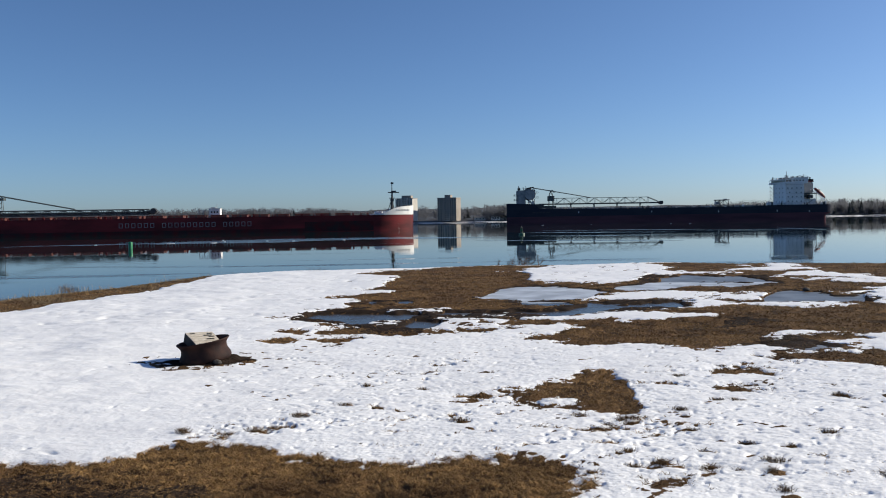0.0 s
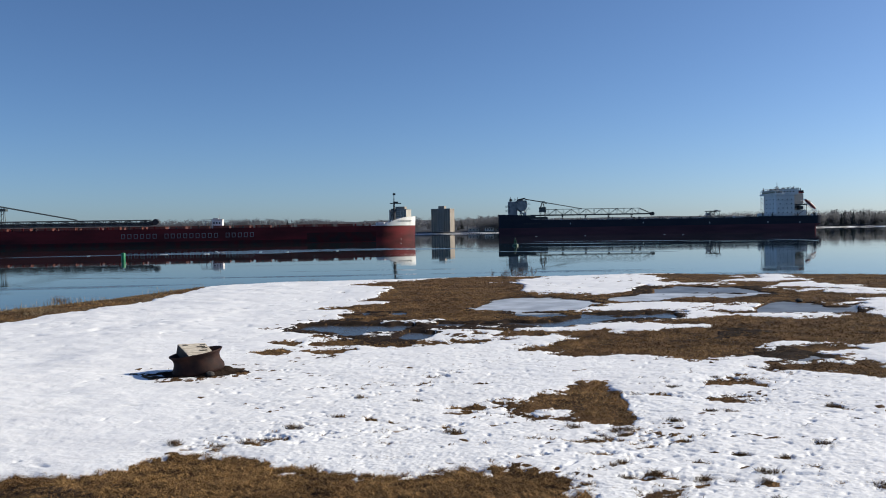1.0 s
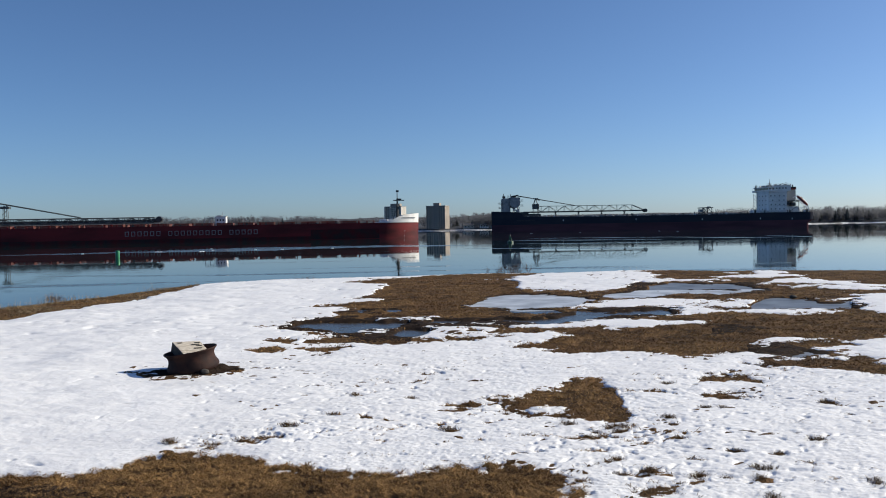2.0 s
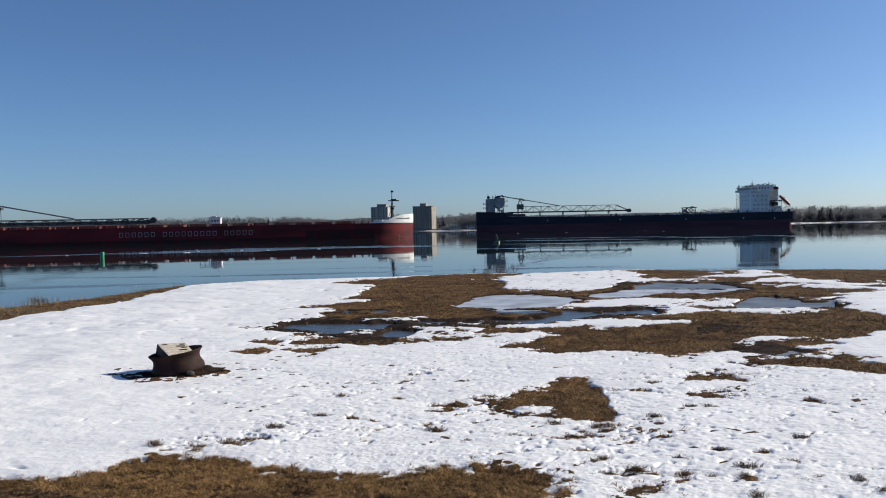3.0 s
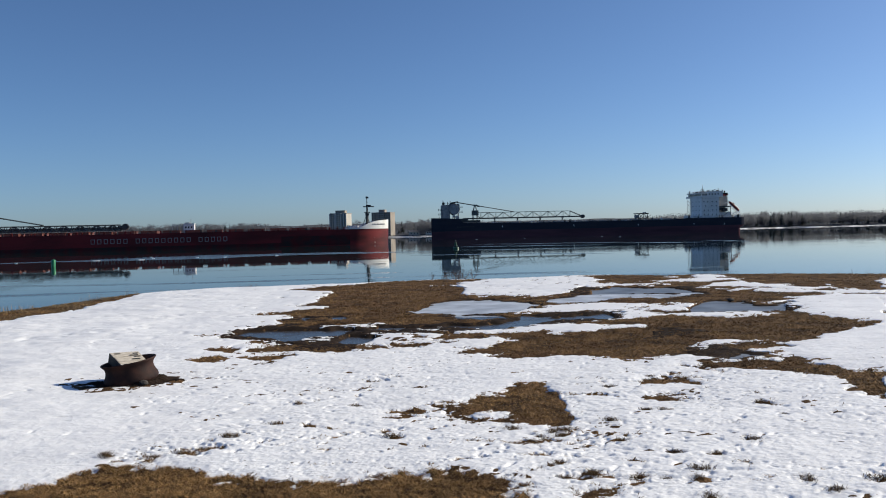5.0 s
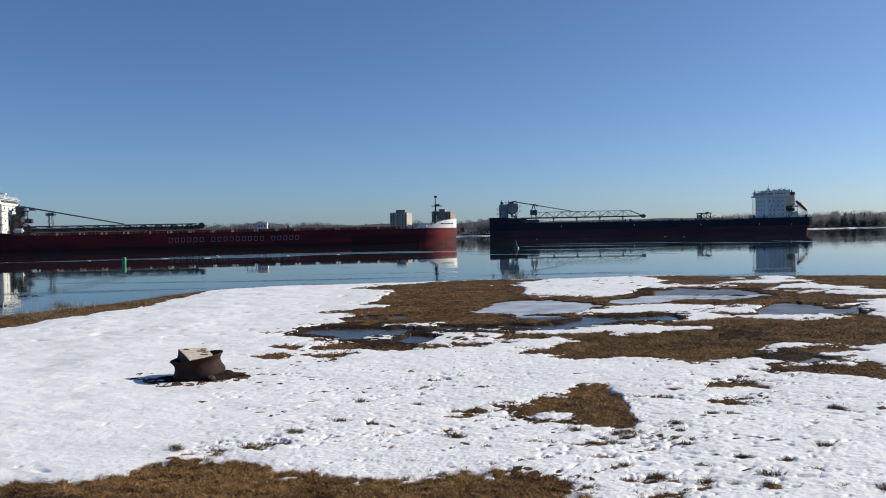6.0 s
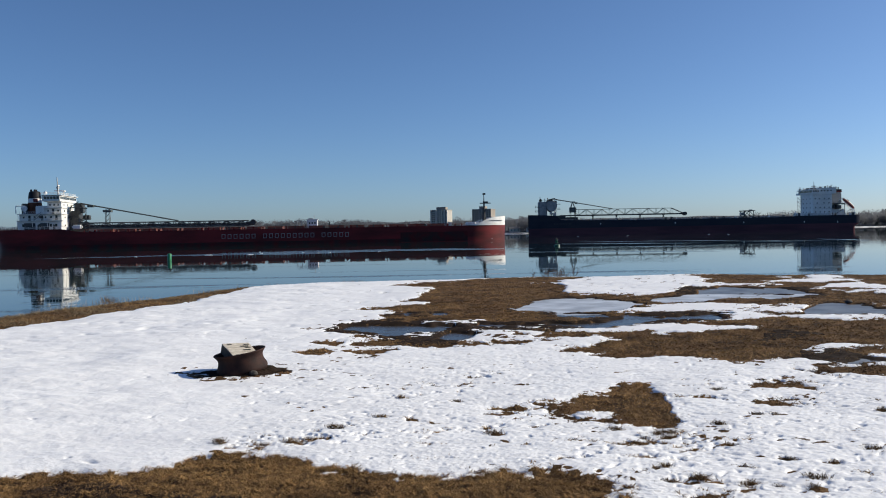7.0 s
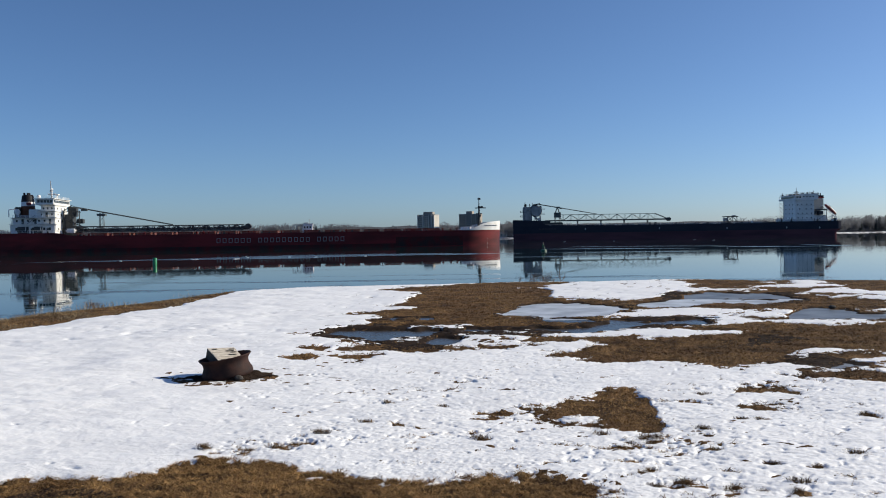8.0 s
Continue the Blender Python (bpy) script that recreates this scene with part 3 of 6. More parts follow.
# ---- ground ----
def build_ground():
    bb = np.concatenate([np.linspace(-180, -75, 40)[:-1], np.linspace(-75, -42, 70)[:-1], np.linspace(-42, 42, 470), np.linspace(42, 75, 70)[1:], np.linspace(75, 180, 40)[1:]])
    rr = np.concatenate([[0.0, 0.4], np.geomspace(0.7, 3.6, 40)[:-1], np.geomspace(3.6, 36, 340), np.geomspace(39, 4600, 40)])
    r, b = np.meshgrid(rr, np.radians(bb), indexing="ij")
    x, y = r * np.sin(b), r * np.cos(b)
    v = np.stack([x, y, lawn_height(x, y)], -1).reshape(-1, 3)
    ob = mesh_object("ground", v, grid_faces(len(rr), len(bb)), TURF, True)
    tagged(ob, "flat riverside lawn of matted dead brown grass", "lawn", kind="structure")


def build_snow():
    bb = np.concatenate([np.linspace(-180, -75, 40)[:-1], np.linspace(-75, -38, 60)[:-1], np.linspace(-38, 38, 900), np.linspace(38, 75, 60)[1:], np.linspace(75, 180, 40)[1:]])
    rr = np.concatenate([[0.02, 0.5], np.geomspace(0.8, 3.9, 50)[:-1], np.geomspace(3.9, 13, 520)[:-1], np.geomspace(13, 33, 240)])
    r, b = np.meshgrid(rr, np.radians(bb), indexing="ij")
    x, y = r * np.sin(b), r * np.cos(b)
    v, holes = snow_cover(x, y), np.minimum(specks(x, y), tuft_holes(x, y))
    deep = np.clip(0.5 - (x + 3.0) / 2.0, 0, 1)             # deeper and smoother towards the wheel's far side
    full = np.interp(r, [4, 11, 17], [0.010, 0.010, 0.010]) + 0.045 * deep + (0.006 + 0.045 * deep) * fbm(x * 1.0, y * 1.7 + 3, 4)
    full = full * np.clip((np.hypot((x + 2.46) / 1.3, y - 9.9) - 0.3) / 1.1, 0.25, 1)
    full = full * np.clip(-pool_field(x, y) / 0.8, 0.2, 1)
    full = full + 0.005 * (1 - deep) * np.clip(v / 0.5, 0, 1)
    t = np.where(v > 0, full * (1 - np.exp(-np.clip(v, 0, 9) * (9 + 3 * (1 - deep)))), v * 0.16)
    t = np.where(v > 0, t * (1 - np.exp(-np.clip(holes, 0, 9) * 50)), t) + np.minimum(holes, 0) * 0.25
    t += np.where(v > 0, 1, 0) * ((0.009 + 0.001 * (1 - deep)) * fbm(x * 2.2, y * 5.5, 5, 0.66) * (1 - np.exp(-np.clip(v, 0, 9) * 8)))
    wet = pool_field(x, y)
    t = np.minimum(t, 0.003 + np.clip(-wet, 0, 9) * 0.06) - 0.6 * np.clip(wet + 0.12, 0, 1)
    # small cups and crusts of refrozen snow where it has been walked on
    trod = np.clip((x + 2.2) / 2.0, 0, 1) * np.clip((15 - r) / 4, 0, 1)
    t += 0.0042 * (0.12 + 0.88 * trod) * fbm(x * 17, y * 26, 4, 0.85) * np.clip(v * 25, 0, 1)
    # footprints
    prints = np.random.default_rng(11)
    n = 3000
    pb = np.radians(prints.uniform(-14, 37, n))
    pr = prints.uniform(4.3, 13.5, n)
    far_left = np.radians(prints.uniform(-40, -8, 160)), prints.uniform(5, 16, 160)
    far_off = np.radians(np.concatenate([prints.uniform(6, 18, 500), prints.uniform(-24, 0, 500)])), np.concatenate([prints.uniform(20, 31, 500), prints.uniform(14, 29, 500)])
    pb, pr = np.concatenate([pb, far_left[0], far_off[0]]), np.concatenate([pr, far_left[1], far_off[1]])
    px, py = pr * np.sin(pb), pr * np.cos(pb)
    keep = prints.random(len(px)) < np.clip(0.55 + 1.6 * fbm(px * 0.5 + 3, py * 0.5 + 8, 3), 0.05, 1)
    keep[n:] = True
    px, py = px[keep], py[keep]
    cols = np.radians(bb)
    lr = np.log(rr)
    for cx, cy in zip(px, py):
        a, w = prints.uniform(0.014, 0.065), prints.uniform(0.010, 0.026)
        dep = prints.uniform(0.004, 0.017) * (1.7 if prints.random() < 0.12 else 1.0)
        if math.hypot(cx, cy) > 14:
            a, w, dep = a * 2.5, w * 4.5, dep * 1.2
        turn = prints.normal(0.3, 0.6)
        rc, bc = math.hypot(cx, cy), math.atan2(cx, cy)
        i0, i1 = np.searchsorted(rr, [rc - 0.25, rc + 0.25])
        j0, j1 = np.searchsorted(cols, [bc - 0.25 / rc, bc + 0.25 / rc])
        dx, dy = x[i0:i1, j0:j1] - cx, y[i0:i1, j0:j1] - cy
        u, s = (dx * math.cos(turn) + dy * math.sin(turn)) / a, (-dx * math.sin(turn) + dy * math.cos(turn)) / w
        q = u * u + s * s
        t[i0:i1, j0:j1] += dep * -np.exp(-q * 1.1)
    z = lawn_height(x, y, 0.15) + t + 0.004
    f = grid_faces(len(rr), len(bb))
    keep = (t.ravel()[f] > -0.022).any(1)
    verts = np.stack([x, y, z], -1).reshape(-1, 3)
    f = f[keep]
    used = np.unique(f)
    remap = np.zeros(len(verts), int)
    remap[used] = np.arange(len(used))
    ob = mesh_object("snow", verts[used], remap[f], SNOW, True)
    tagged(ob, "trampled melting white snow cover with ragged edges", "snow", kind="stuff")


def build_pools():
    for k, st in enumerate(POOL_WEST + POOL_MID + POOL_EAST + ICED_POOLS):
        iced = k >= len(POOL_WEST + POOL_MID + POOL_EAST)
        bs, near, far = (np.array(c) for c in zip(*st))
        b = np.linspace(bs[0] - 1.2, bs[-1] + 1.2, 48)
        s, b = np.meshgrid(np.linspace(0, 1, 7), b, indexing="ij")
        n, f = np.interp(b, bs, near) - 0.3, np.interp(b, bs, far) + 0.3
        r = n + (f - n) * s
        b = np.radians(b)
        verts = np.stack([r * np.sin(b), r * np.cos(b), np.zeros(r.shape)], -1).reshape(-1, 3)
        ob = mesh_object("puddle", verts, grid_faces(7, 48), SLUSH if iced else GREYSLUSH if bs[0] > 16.5 else POOL, True)
        ob.location.z = (-0.022 if iced else -0.03) - 0.0012 * k
        tagged(ob, "shallow puddle with a grey skin of ice on the lawn" if iced else "shallow dark meltwater puddle in the brown lawn", "puddle", "puddles on the lawn")


def build_mud():
    bb, rr = np.radians(np.linspace(-40, 34, 520)), np.geomspace(4.0, 24, 420)
    r, b = np.meshgrid(rr, bb, indexing="ij")
    x, y = r * np.sin(b), r * np.cos(b)
    wet = wet_field(x, y)
    z = lawn_height(x, y) + np.clip(wet * 0.1, -0.02, 0.006)
    f = grid_faces(len(rr), len(bb))
    f = f[(wet.ravel()[f] > -0.05).any(1)]
    verts = np.stack([x, y, z], -1).reshape(-1, 3)
    used = np.unique(f)
    remap = np.zeros(len(verts), int)
    remap[used] = np.arange(len(used))
    ob = mesh_object("mud", verts[used], remap[f], MUD, True)
    tagged(ob, "dark wet mud around the meltwater puddles", "mud", kind="stuff")


def blades(name, x, y, z, h, w, lean, mat, seed=3):
    """Tapered blades, each a folded strip of two faces."""
    g = np.random.default_rng(seed)
    n = len(x)
    a = g.uniform(0, 2 * math.pi, n)
    ux, uy = np.cos(a) * w / 2, np.sin(a) * w / 2
    c = g.uniform(0, 2 * math.pi, n)
    lx, ly = np.cos(c) * lean * h, np.sin(c) * lean * h
    base = np.stack([x, y, z - 0.004], -1)
    side = np.stack([ux, uy, np.zeros(n)], -1)
    mid = base + np.stack([lx * 0.4, ly * 0.4, h * 0.62], -1)
    tip = base + np.stack([lx, ly, h * np.clip(1.05 - 0.35 * lean, 0.2, 1)], -1)
    v = np.stack([base - side, base + side, mid + side * 0.7, mid - side * 0.7, tip], 1).reshape(-1, 3)
    i = np.arange(n)[:, None] * 5
    f = np.concatenate([i + np.array([[0, 1, 2]]), i + np.array([[0, 2, 3]]), i + np.array([[3, 2, 4]])])
    return mesh_object(name, v, f, mat)


def build_grass():
    g = np.random.default_rng(5)
    n, n2, n3 = 560000, 170000, 40000
    r = np.concatenate([np.exp(g.uniform(math.log(3.9), math.log(34), n)), g.uniform(4.0, 6.8, n2), g.uniform(0.5, 9, n3)])
    b = np.radians(np.concatenate([g.uniform(-38, 40, n), g.uniform(-34, 15, n2), g.uniform(-180, 180, n3)]))
    n += n3
    n += n2
    x, y = r * np.sin(b), r * np.cos(b)
    v = snow_field(x, y)
    pool = pool_field(x, y) + 0.25 * fbm(x * 5, y * 5, 2)
    e = r - edge_radius(np.degrees(b))
    clump = 0.5 + fbm(x * 15, y * 15, 3, 0.6)                # the same hummocks as the ground
    ok = (v < 0.004 + 0.05 * g.random(n) ** 3) & (pool < 0.03) & (wet_field(x, y) < 0.03 + 0.22 * g.random(n) ** 1.5) & (e < 2.5) & (np.hypot((x + 2.43) / 1.3, y - 9.9) > 0.85) | ((wet_field(x, y) > 0) & (v < 0) & (pool_field(x, y) < -0.45) & (g.random(n) < 0.35))
    ok &= g.random(n) < 0.3 + 1.0 * clump
    ok &= (foot_strip(x, y) < 0.0) | (g.random(n) < 0.8)      # worn thin underfoot
    x, y, r, clump = x[ok], y[ok], r[ok], clump[ok]
    m = len(x)
    h = g.uniform(0.010, 0.026, m) * (1 + 0.01 * r) * (0.7 + 0.7 * clump)
    w = g.uniform(0.004, 0.008, m) * np.clip(r / 7, 0.6, 2.4)
    lean = g.uniform(0.8, 3.2, m)
    ob = blades("grass", x, y, lawn_height(x, y), h, w, lean, BLADE)
    tagged(ob, "short matted dead brown lawn grass between the snow", "grass", kind="stuff")


def build_reeds():
    g = np.random.default_rng(9)
    n = 9000
    b = g.uniform(-42, 40, n)
    e = np.where(b < -8, g.uniform(-1.6, 1.6, n), g.uniform(-0.3, 1.2, n))
    keep = g.random(n) < np.where(b < -8, 0.7, 0.25)
    b, e = b[keep], e[keep]
    r = edge_radius(b) + e
    x, y = r * np.sin(np.radians(b)), r * np.cos(np.radians(b))
    clump = np.clip(0.3 + 2.2 * fbm(x * 0.7, y * 0.7, 3), 0.15, 1.5)
    h = g.uniform(0.06, 0.24, len(x)) * clump
    ob = blades("shore_weeds", x, y, lawn_height(x, y), h, g.uniform(0.004, 0.009, len(x)), g.uniform(0.05, 0.6, len(x)), REED, 4)
    tagged(ob, "thin dry straw-coloured weeds along the bank's edge", "weeds", kind="stuff")
    n = 42000
    b = g.uniform(-60, -6, n)
    r = edge_radius(b) + g.uniform(-5.2, 1.4, n)
    x, y = r * np.sin(np.radians(b)), r * np.cos(np.radians(b))
    ok = snow_field(x, y) < 0.02
    x, y = x[ok], y[ok]
    clump = np.clip(0.55 + 1.3 * fbm(x * 1.3, y * 1.3, 3), 0.2, 1.6)
    ob = blades("bank_straw", x, y, lawn_height(x, y), g.uniform(0.035, 0.115, len(x)) * clump, g.uniform(0.006, 0.013, len(x)), g.uniform(0.9, 2.9, len(x)), STRAW, 6)
    tagged(ob, "long pale straw grass lying along the river bank", "grass", kind="stuff")


# ---- fire ring: an old wheel rim with a block of wood in it ----
def build_fire_ring():
    top = bpy.data.objects.new("fire_ring", None)
    scene.collection.objects.link(top)
    tagged(top, "rusty brown steel wheel rim fire ring tilted on bare soil", "fire ring")
    bm = bmesh.new()
    outer = [(0.286, 0.0), (0.298, 0.011), (0.303, 0.036), (0.297, 0.068), (0.281, 0.096), (0.268, 0.127), (0.264, 0.158), (0.269, 0.186), (0.284, 0.21), (0.301, 0.228), (0.309, 0.239), (0.304, 0.246)]
    inner = [(0.296, 0.24), (0.274, 0.209), (0.257, 0.184), (0.252, 0.158), (0.256, 0.127), (0.269, 0.098), (0.285, 0.068), (0.291, 0.036), (0.278, 0.0)]
    lathe(bm, outer + inner + [outer[0]], 72, 0.012)
    part("rim", bm, RUST, top, smooth=True)
    bm = bmesh.new()
    lathe(bm, [(0.25, 0.11), (0.253, 0.12), (0.14, 0.085), (0.11, 0.085), (0.11, 0.077), (0.14, 0.077), (0.25, 0.11)], 48, 0.0)
    part("wheel_disc", bm, RUST, top, smooth=True)
    top.matrix_world = pose(-2.43, 9.93, 0.022, 1.5, -8.5, 0)

    block = bpy.data.objects.new("wood_block", None)
    scene.collection.objects.link(block)
    tagged(block, "pale weathered sawn wood block leaning in the rusty wheel rim", "wood block")
    g = random.Random(4)
    for k in range(3):                       # three boards nailed side by side
        bm = bmesh.new()
        y0 = -0.2 + 0.134 * k
        box(bm, -0.17 + g.uniform(-0.006, 0.006), 0.17 + g.uniform(-0.008, 0.008), y0, y0 + 0.131, -0.03, 0.0, 0.004)
        for v in bm.verts:
            v.co.z += 0.004 * noise.noise(v.co * 9)
        part("board", bm, BOARD, block)
    for x0 in (-0.168, 0.12):
        bm = bmesh.new()
        box(bm, x0, x0 + 0.045, -0.19, 0.19, -0.12, -0.031, 0.004)
        part("cross_batten", bm, BOARD, block)
    for cx, cy, sx, sy in ((0.07, 0.09, 0.05, 0.011), (0.1, 0.05, 0.035, 0.009), (0.06, -0.02, 0.045, 0.011), (0.11, 0.14, 0.03, 0.011), (-0.1, 0.15, 0.03, 0.011), (-0.1, -0.16, 0.035, 0.009), (0.02, -0.14, 0.04, 0.008)):
        bm = bmesh.new()
        box(bm, cx - sx, cx + sx, cy - sy, cy + sy, 0.0035, 0.006)
        part("charred_mark", bm, CHAR_SHADE, block, "charred black mark")
    # near-black colour puts the shade of the block's left side into this board
    bm = bmesh.new()
    box(bm, -0.176, -0.171, -0.195, 0.195, -0.115, -0.004)
    part("shaded_end_board", bm, CHAR_SHADE, block, "end board painted dark for the block's shaded side")
    block.matrix_world = pose(-2.45, 9.975, 0.278, 17, 3, 36)

    n, rings = 64, 14                        # dark trodden soil round the rim, heaped under its higher side
    ang = np.linspace(0, 2 * math.pi, n, endpoint=False)
    rad = np.linspace(0.02, 1.0, rings)[:, None]
    edge = 1 + 0.35 * fbm(np.cos(ang) * 2.2 + 5, np.sin(ang) * 2.2 + 5, 4)
    x = -2.42 + 0.62 * rad * edge * np.cos(ang)
    y = 9.86 + 0.38 * rad * edge * np.sin(ang)
    heap = 0.045 * np.exp(-((x + 2.2) ** 2 + (y - 9.95) ** 2) / 0.03)
    z = lawn_height(x, y) + 0.02 * (1 - rad ** 3) - 0.012 * rad ** 4 + heap + 0.03 * fbm(x * 9, y * 9, 4)
    i = np.arange(n)
    f = np.concatenate([np.stack([k * n + i, k * n + (i + 1) % n, (k + 1) * n + (i + 1) % n, (k + 1) * n + i], -1) for k in range(rings - 1)])
    soil = mesh_object("bare_soil", np.stack([x, y, z], -1).reshape(-1, 3), f, MUD, True)
    tagged(soil, "dark bare trodden soil around the fire ring", "soil", kind="stuff")

    bm = bmesh.new()
    bmesh.ops.create_icosphere(bm, subdivisions=3, radius=0.05)
    for v in bm.verts:
        v.co *= 1 + 0.35 * noise.noise(v.co * 22)
        v.co.z *= 0.6
    st = part("stone", bm, ROCK, smooth=True)
    st.location = (-2.24, 9.66, float(lawn_height(np.array([-2.24]), np.array([9.66]))[0]) + 0.025)
    tagged(st, "small brown stone at the foot of the wheel rim", "stone")
    bm = bmesh.new()
    bmesh.ops.create_icosphere(bm, subdivisions=3, radius=0.075)
    for v in bm.verts:
        v.co *= 1 + 0.35 * noise.noise(v.co * 9)
        v.co.z *= 0.6
    st = part("stone", bm, ROCK, smooth=True)
    st.location = (8.55, 17.6, float(lawn_height(np.array([8.55]), np.array([17.6]))[0]) + 0.02)
    tagged(st, "dark lone stone beside a puddle on the lawn", "stone")


def build_tufts():
    g = np.random.default_rng(21)
    meshes = []
    for k in range(4):
        n = 130
        x, y = np.clip(g.normal(0, 0.042, n), -0.085, 0.085), np.clip(g.normal(0, 0.024, n), -0.05, 0.05)
        ob = blades("grass_tuft", x, y, np.zeros(n), g.uniform(0.014, 0.046, n), g.uniform(0.0026, 0.005, n), g.uniform(0.3, 2.2, n), TUFT, 30 + k)
        meshes.append(ob.data)
        bpy.data.objects.remove(ob)
    for k, (x, y) in enumerate(TUFT_SPOTS):
        ob = new("grass_tuft", meshes[k % 4])
        s = float(g.uniform(0.7, 1.2))
        ob.location = (x, y, float(lawn_height(np.array([x]), np.array([y]))[0]) + 0.008)
        ob.rotation_euler.z = float(g.uniform(0, 6))
        ob.scale = (s, s, s)
        tagged(ob, "small dead grass tuft poking through the snow", "grass tuft", "grass tufts in the snow")


def build_bush():
    bm = bmesh.new()
    g = random.Random(8)

    def grow(a, d, length, r, depth):
        b = a + d * length
        tube(bm, a, b, r, r * 0.6, 4)
        if depth:
            for _ in range(3):
                nd = (d + Vector((g.uniform(-0.7, 0.7), g.uniform(-0.7, 0.7), g.uniform(-0.1, 0.5)))).normalized()
                grow(a + d * length * g.uniform(0.5, 1), nd, length * g.uniform(0.5, 0.8), r * 0.6, depth - 1)
    for k in range(38):
        d = Vector((g.uniform(-0.6, 0.6), g.uniform(-0.6, 0.6), 1)).normalized()
        grow(Vector((g.uniform(-0.75, 0.75), g.uniform(-0.3, 0.3), 0)), d, g.uniform(0.16, 0.34), 0.0055, 3)
    ob = part("bush", bm, TWIG)
    x, y = 4.0, 30.6
    ob.location = (x, y, float(lawn_height(np.array([x]), np.array([y]))[0]) - 0.02)
    tagged(ob, "leafless brown bush of thin twigs on the bank", "bush")
    for k, (x, y, s) in enumerate(((-3.4, 29.2, 0.5), (-5.9, 28.6, 0.55), (-8.6, 21.4, 0.45), (-10.2, 18.4, 0.5))):
        c = copy_thing(ob, pose(x, y, float(lawn_height(np.array([x]), np.array([y]))[0]) - 0.02, 0, 0, 70 * k))
        c.scale = (s * 1.3, s, s)
        tagged(c, "small leafless shrub of thin twigs on the bank")


# ---- river and buoys ----
def build_river():
    n = 96
    a = np.linspace(0, 2 * math.pi, n, endpoint=False)
    rings = [np.stack([r * np.cos(a), r * np.sin(a), np.zeros(n)], -1) for r in (4700, 2000, 800, 300, 100, 20)]
    v = np.concatenate(rings + [np.zeros((1, 3))])
    i = np.arange(n)
    f = np.concatenate([np.stack([k * n + i, k * n + (i + 1) % n, (k + 1) * n + (i + 1) % n, (k + 1) * n + i], -1) for k in range(5)])
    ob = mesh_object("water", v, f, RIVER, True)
    ob.location.z = WATER
    tagged(ob, "wide calm blue river with dark mirror reflections", "river", kind="structure")


def build_river_ice():
    xs = np.linspace(-92, 22, 160)
    mid = np.interp(xs, [-92, -76, -60, -44, -30, -13, 5, 22], [186, 192, 197, 203, 208, 212, 206, 200])
    half = np.interp(xs, [-92, -76, -60, -44, -30, -13, 5, 22], [0.8, 5, 9, 14, 17, 14, 8, 0.6])
    s, x = np.meshgrid(np.linspace(-1, 1, 9), xs, indexing="ij")
    y = mid + s * half * (1 + 0.8 * fbm(x / 9.0 + 3, s * 1.5 + 2, 4))
    ob = mesh_object("ice_and_ripple_streak", np.stack([x, y, np.full(x.shape, WATER + 0.012)], -1).reshape(-1, 3), grid_faces(9, 160), PALE_STREAK, True)
    tagged(ob, "long grey skin of thin ice drifting on the calm river", "ice")
    # pale strips painted in where ruffled water reflects the sky
    for xa, ya, xb, yb, wide in ((33, 254, 74, 227, 4.0), (28, 207, 62, 190, 2.2), (14, 172, 50, 148, 2.4), (86, 252, 106, 222, 3.0), (118, 262, 112, 222, 2.6), (45, 290, 95, 262, 4.0)):
        s, u = np.meshgrid(np.linspace(-1, 1, 7), np.linspace(0, 1, 60), indexing="ij")
        fat = wide * np.sin(u * math.pi) ** 0.6 * (1 + 0.9 * fbm(u * 7 + xa, s + 2, 4))
        along = np.array([xb - xa, yb - ya]) / math.hypot(xb - xa, yb - ya)
        bend = 3 * fbm(u * 2.5 + ya, 0 * u, 3)
        x = xa + (xb - xa) * u - along[1] * (s * fat + bend)
        y = ya + (yb - ya) * u + along[0] * (s * fat + bend)
        ob = mesh_object("ice_and_ripple_streak", np.stack([x, y, np.full(x.shape, WATER + 0.012)], -1).reshape(-1, 3), grid_faces(7, 60), PALE_STREAK, True)
        tagged(ob, "pale strip painted for ruffled water that reflects the sky", "ice", "streaks of thin ice")
    g = random.Random(3)
    for x, y, r in ((78.0, 481, 0.55), (106.0, 478, 0.4), (152.0, 476, 0.45), (150.0, 438, 0.5), (-54.2, 192.4, 0.8), (-44.2, 190.5, 0.75), (-43.7, 199.9, 0.3), (-47.7, 216.5, 0.25), (-33.8, 200.6, 0.3), (-26.8, 195.6, 0.35), (-15.3, 197.8, 0.35), (-70.0, 189.2, 0.3)):
        bm = bmesh.new()
        prof = [(0.0, 0.07), (r * 0.85, 0.06), (r, 0.02), (r * 0.95, -0.05), (0.0, -0.06)]
        lathe(bm, prof, 14, 0.0)
        for v in bm.verts:
            k = 1 + 0.5 * noise.noise(Vector((v.co.x * 1.5 / r, v.co.y * 1.5 / r, x)))
            v.co.x, v.co.y = v.co.x * k, v.co.y * k
        ob = part("ice_floe", bm, FLOE, smooth=False)
        ob.location = (x, y, WATER + 0.04)
        tagged(ob, "small white floe of ice on the calm river", "ice floe", "ice floes on the river")


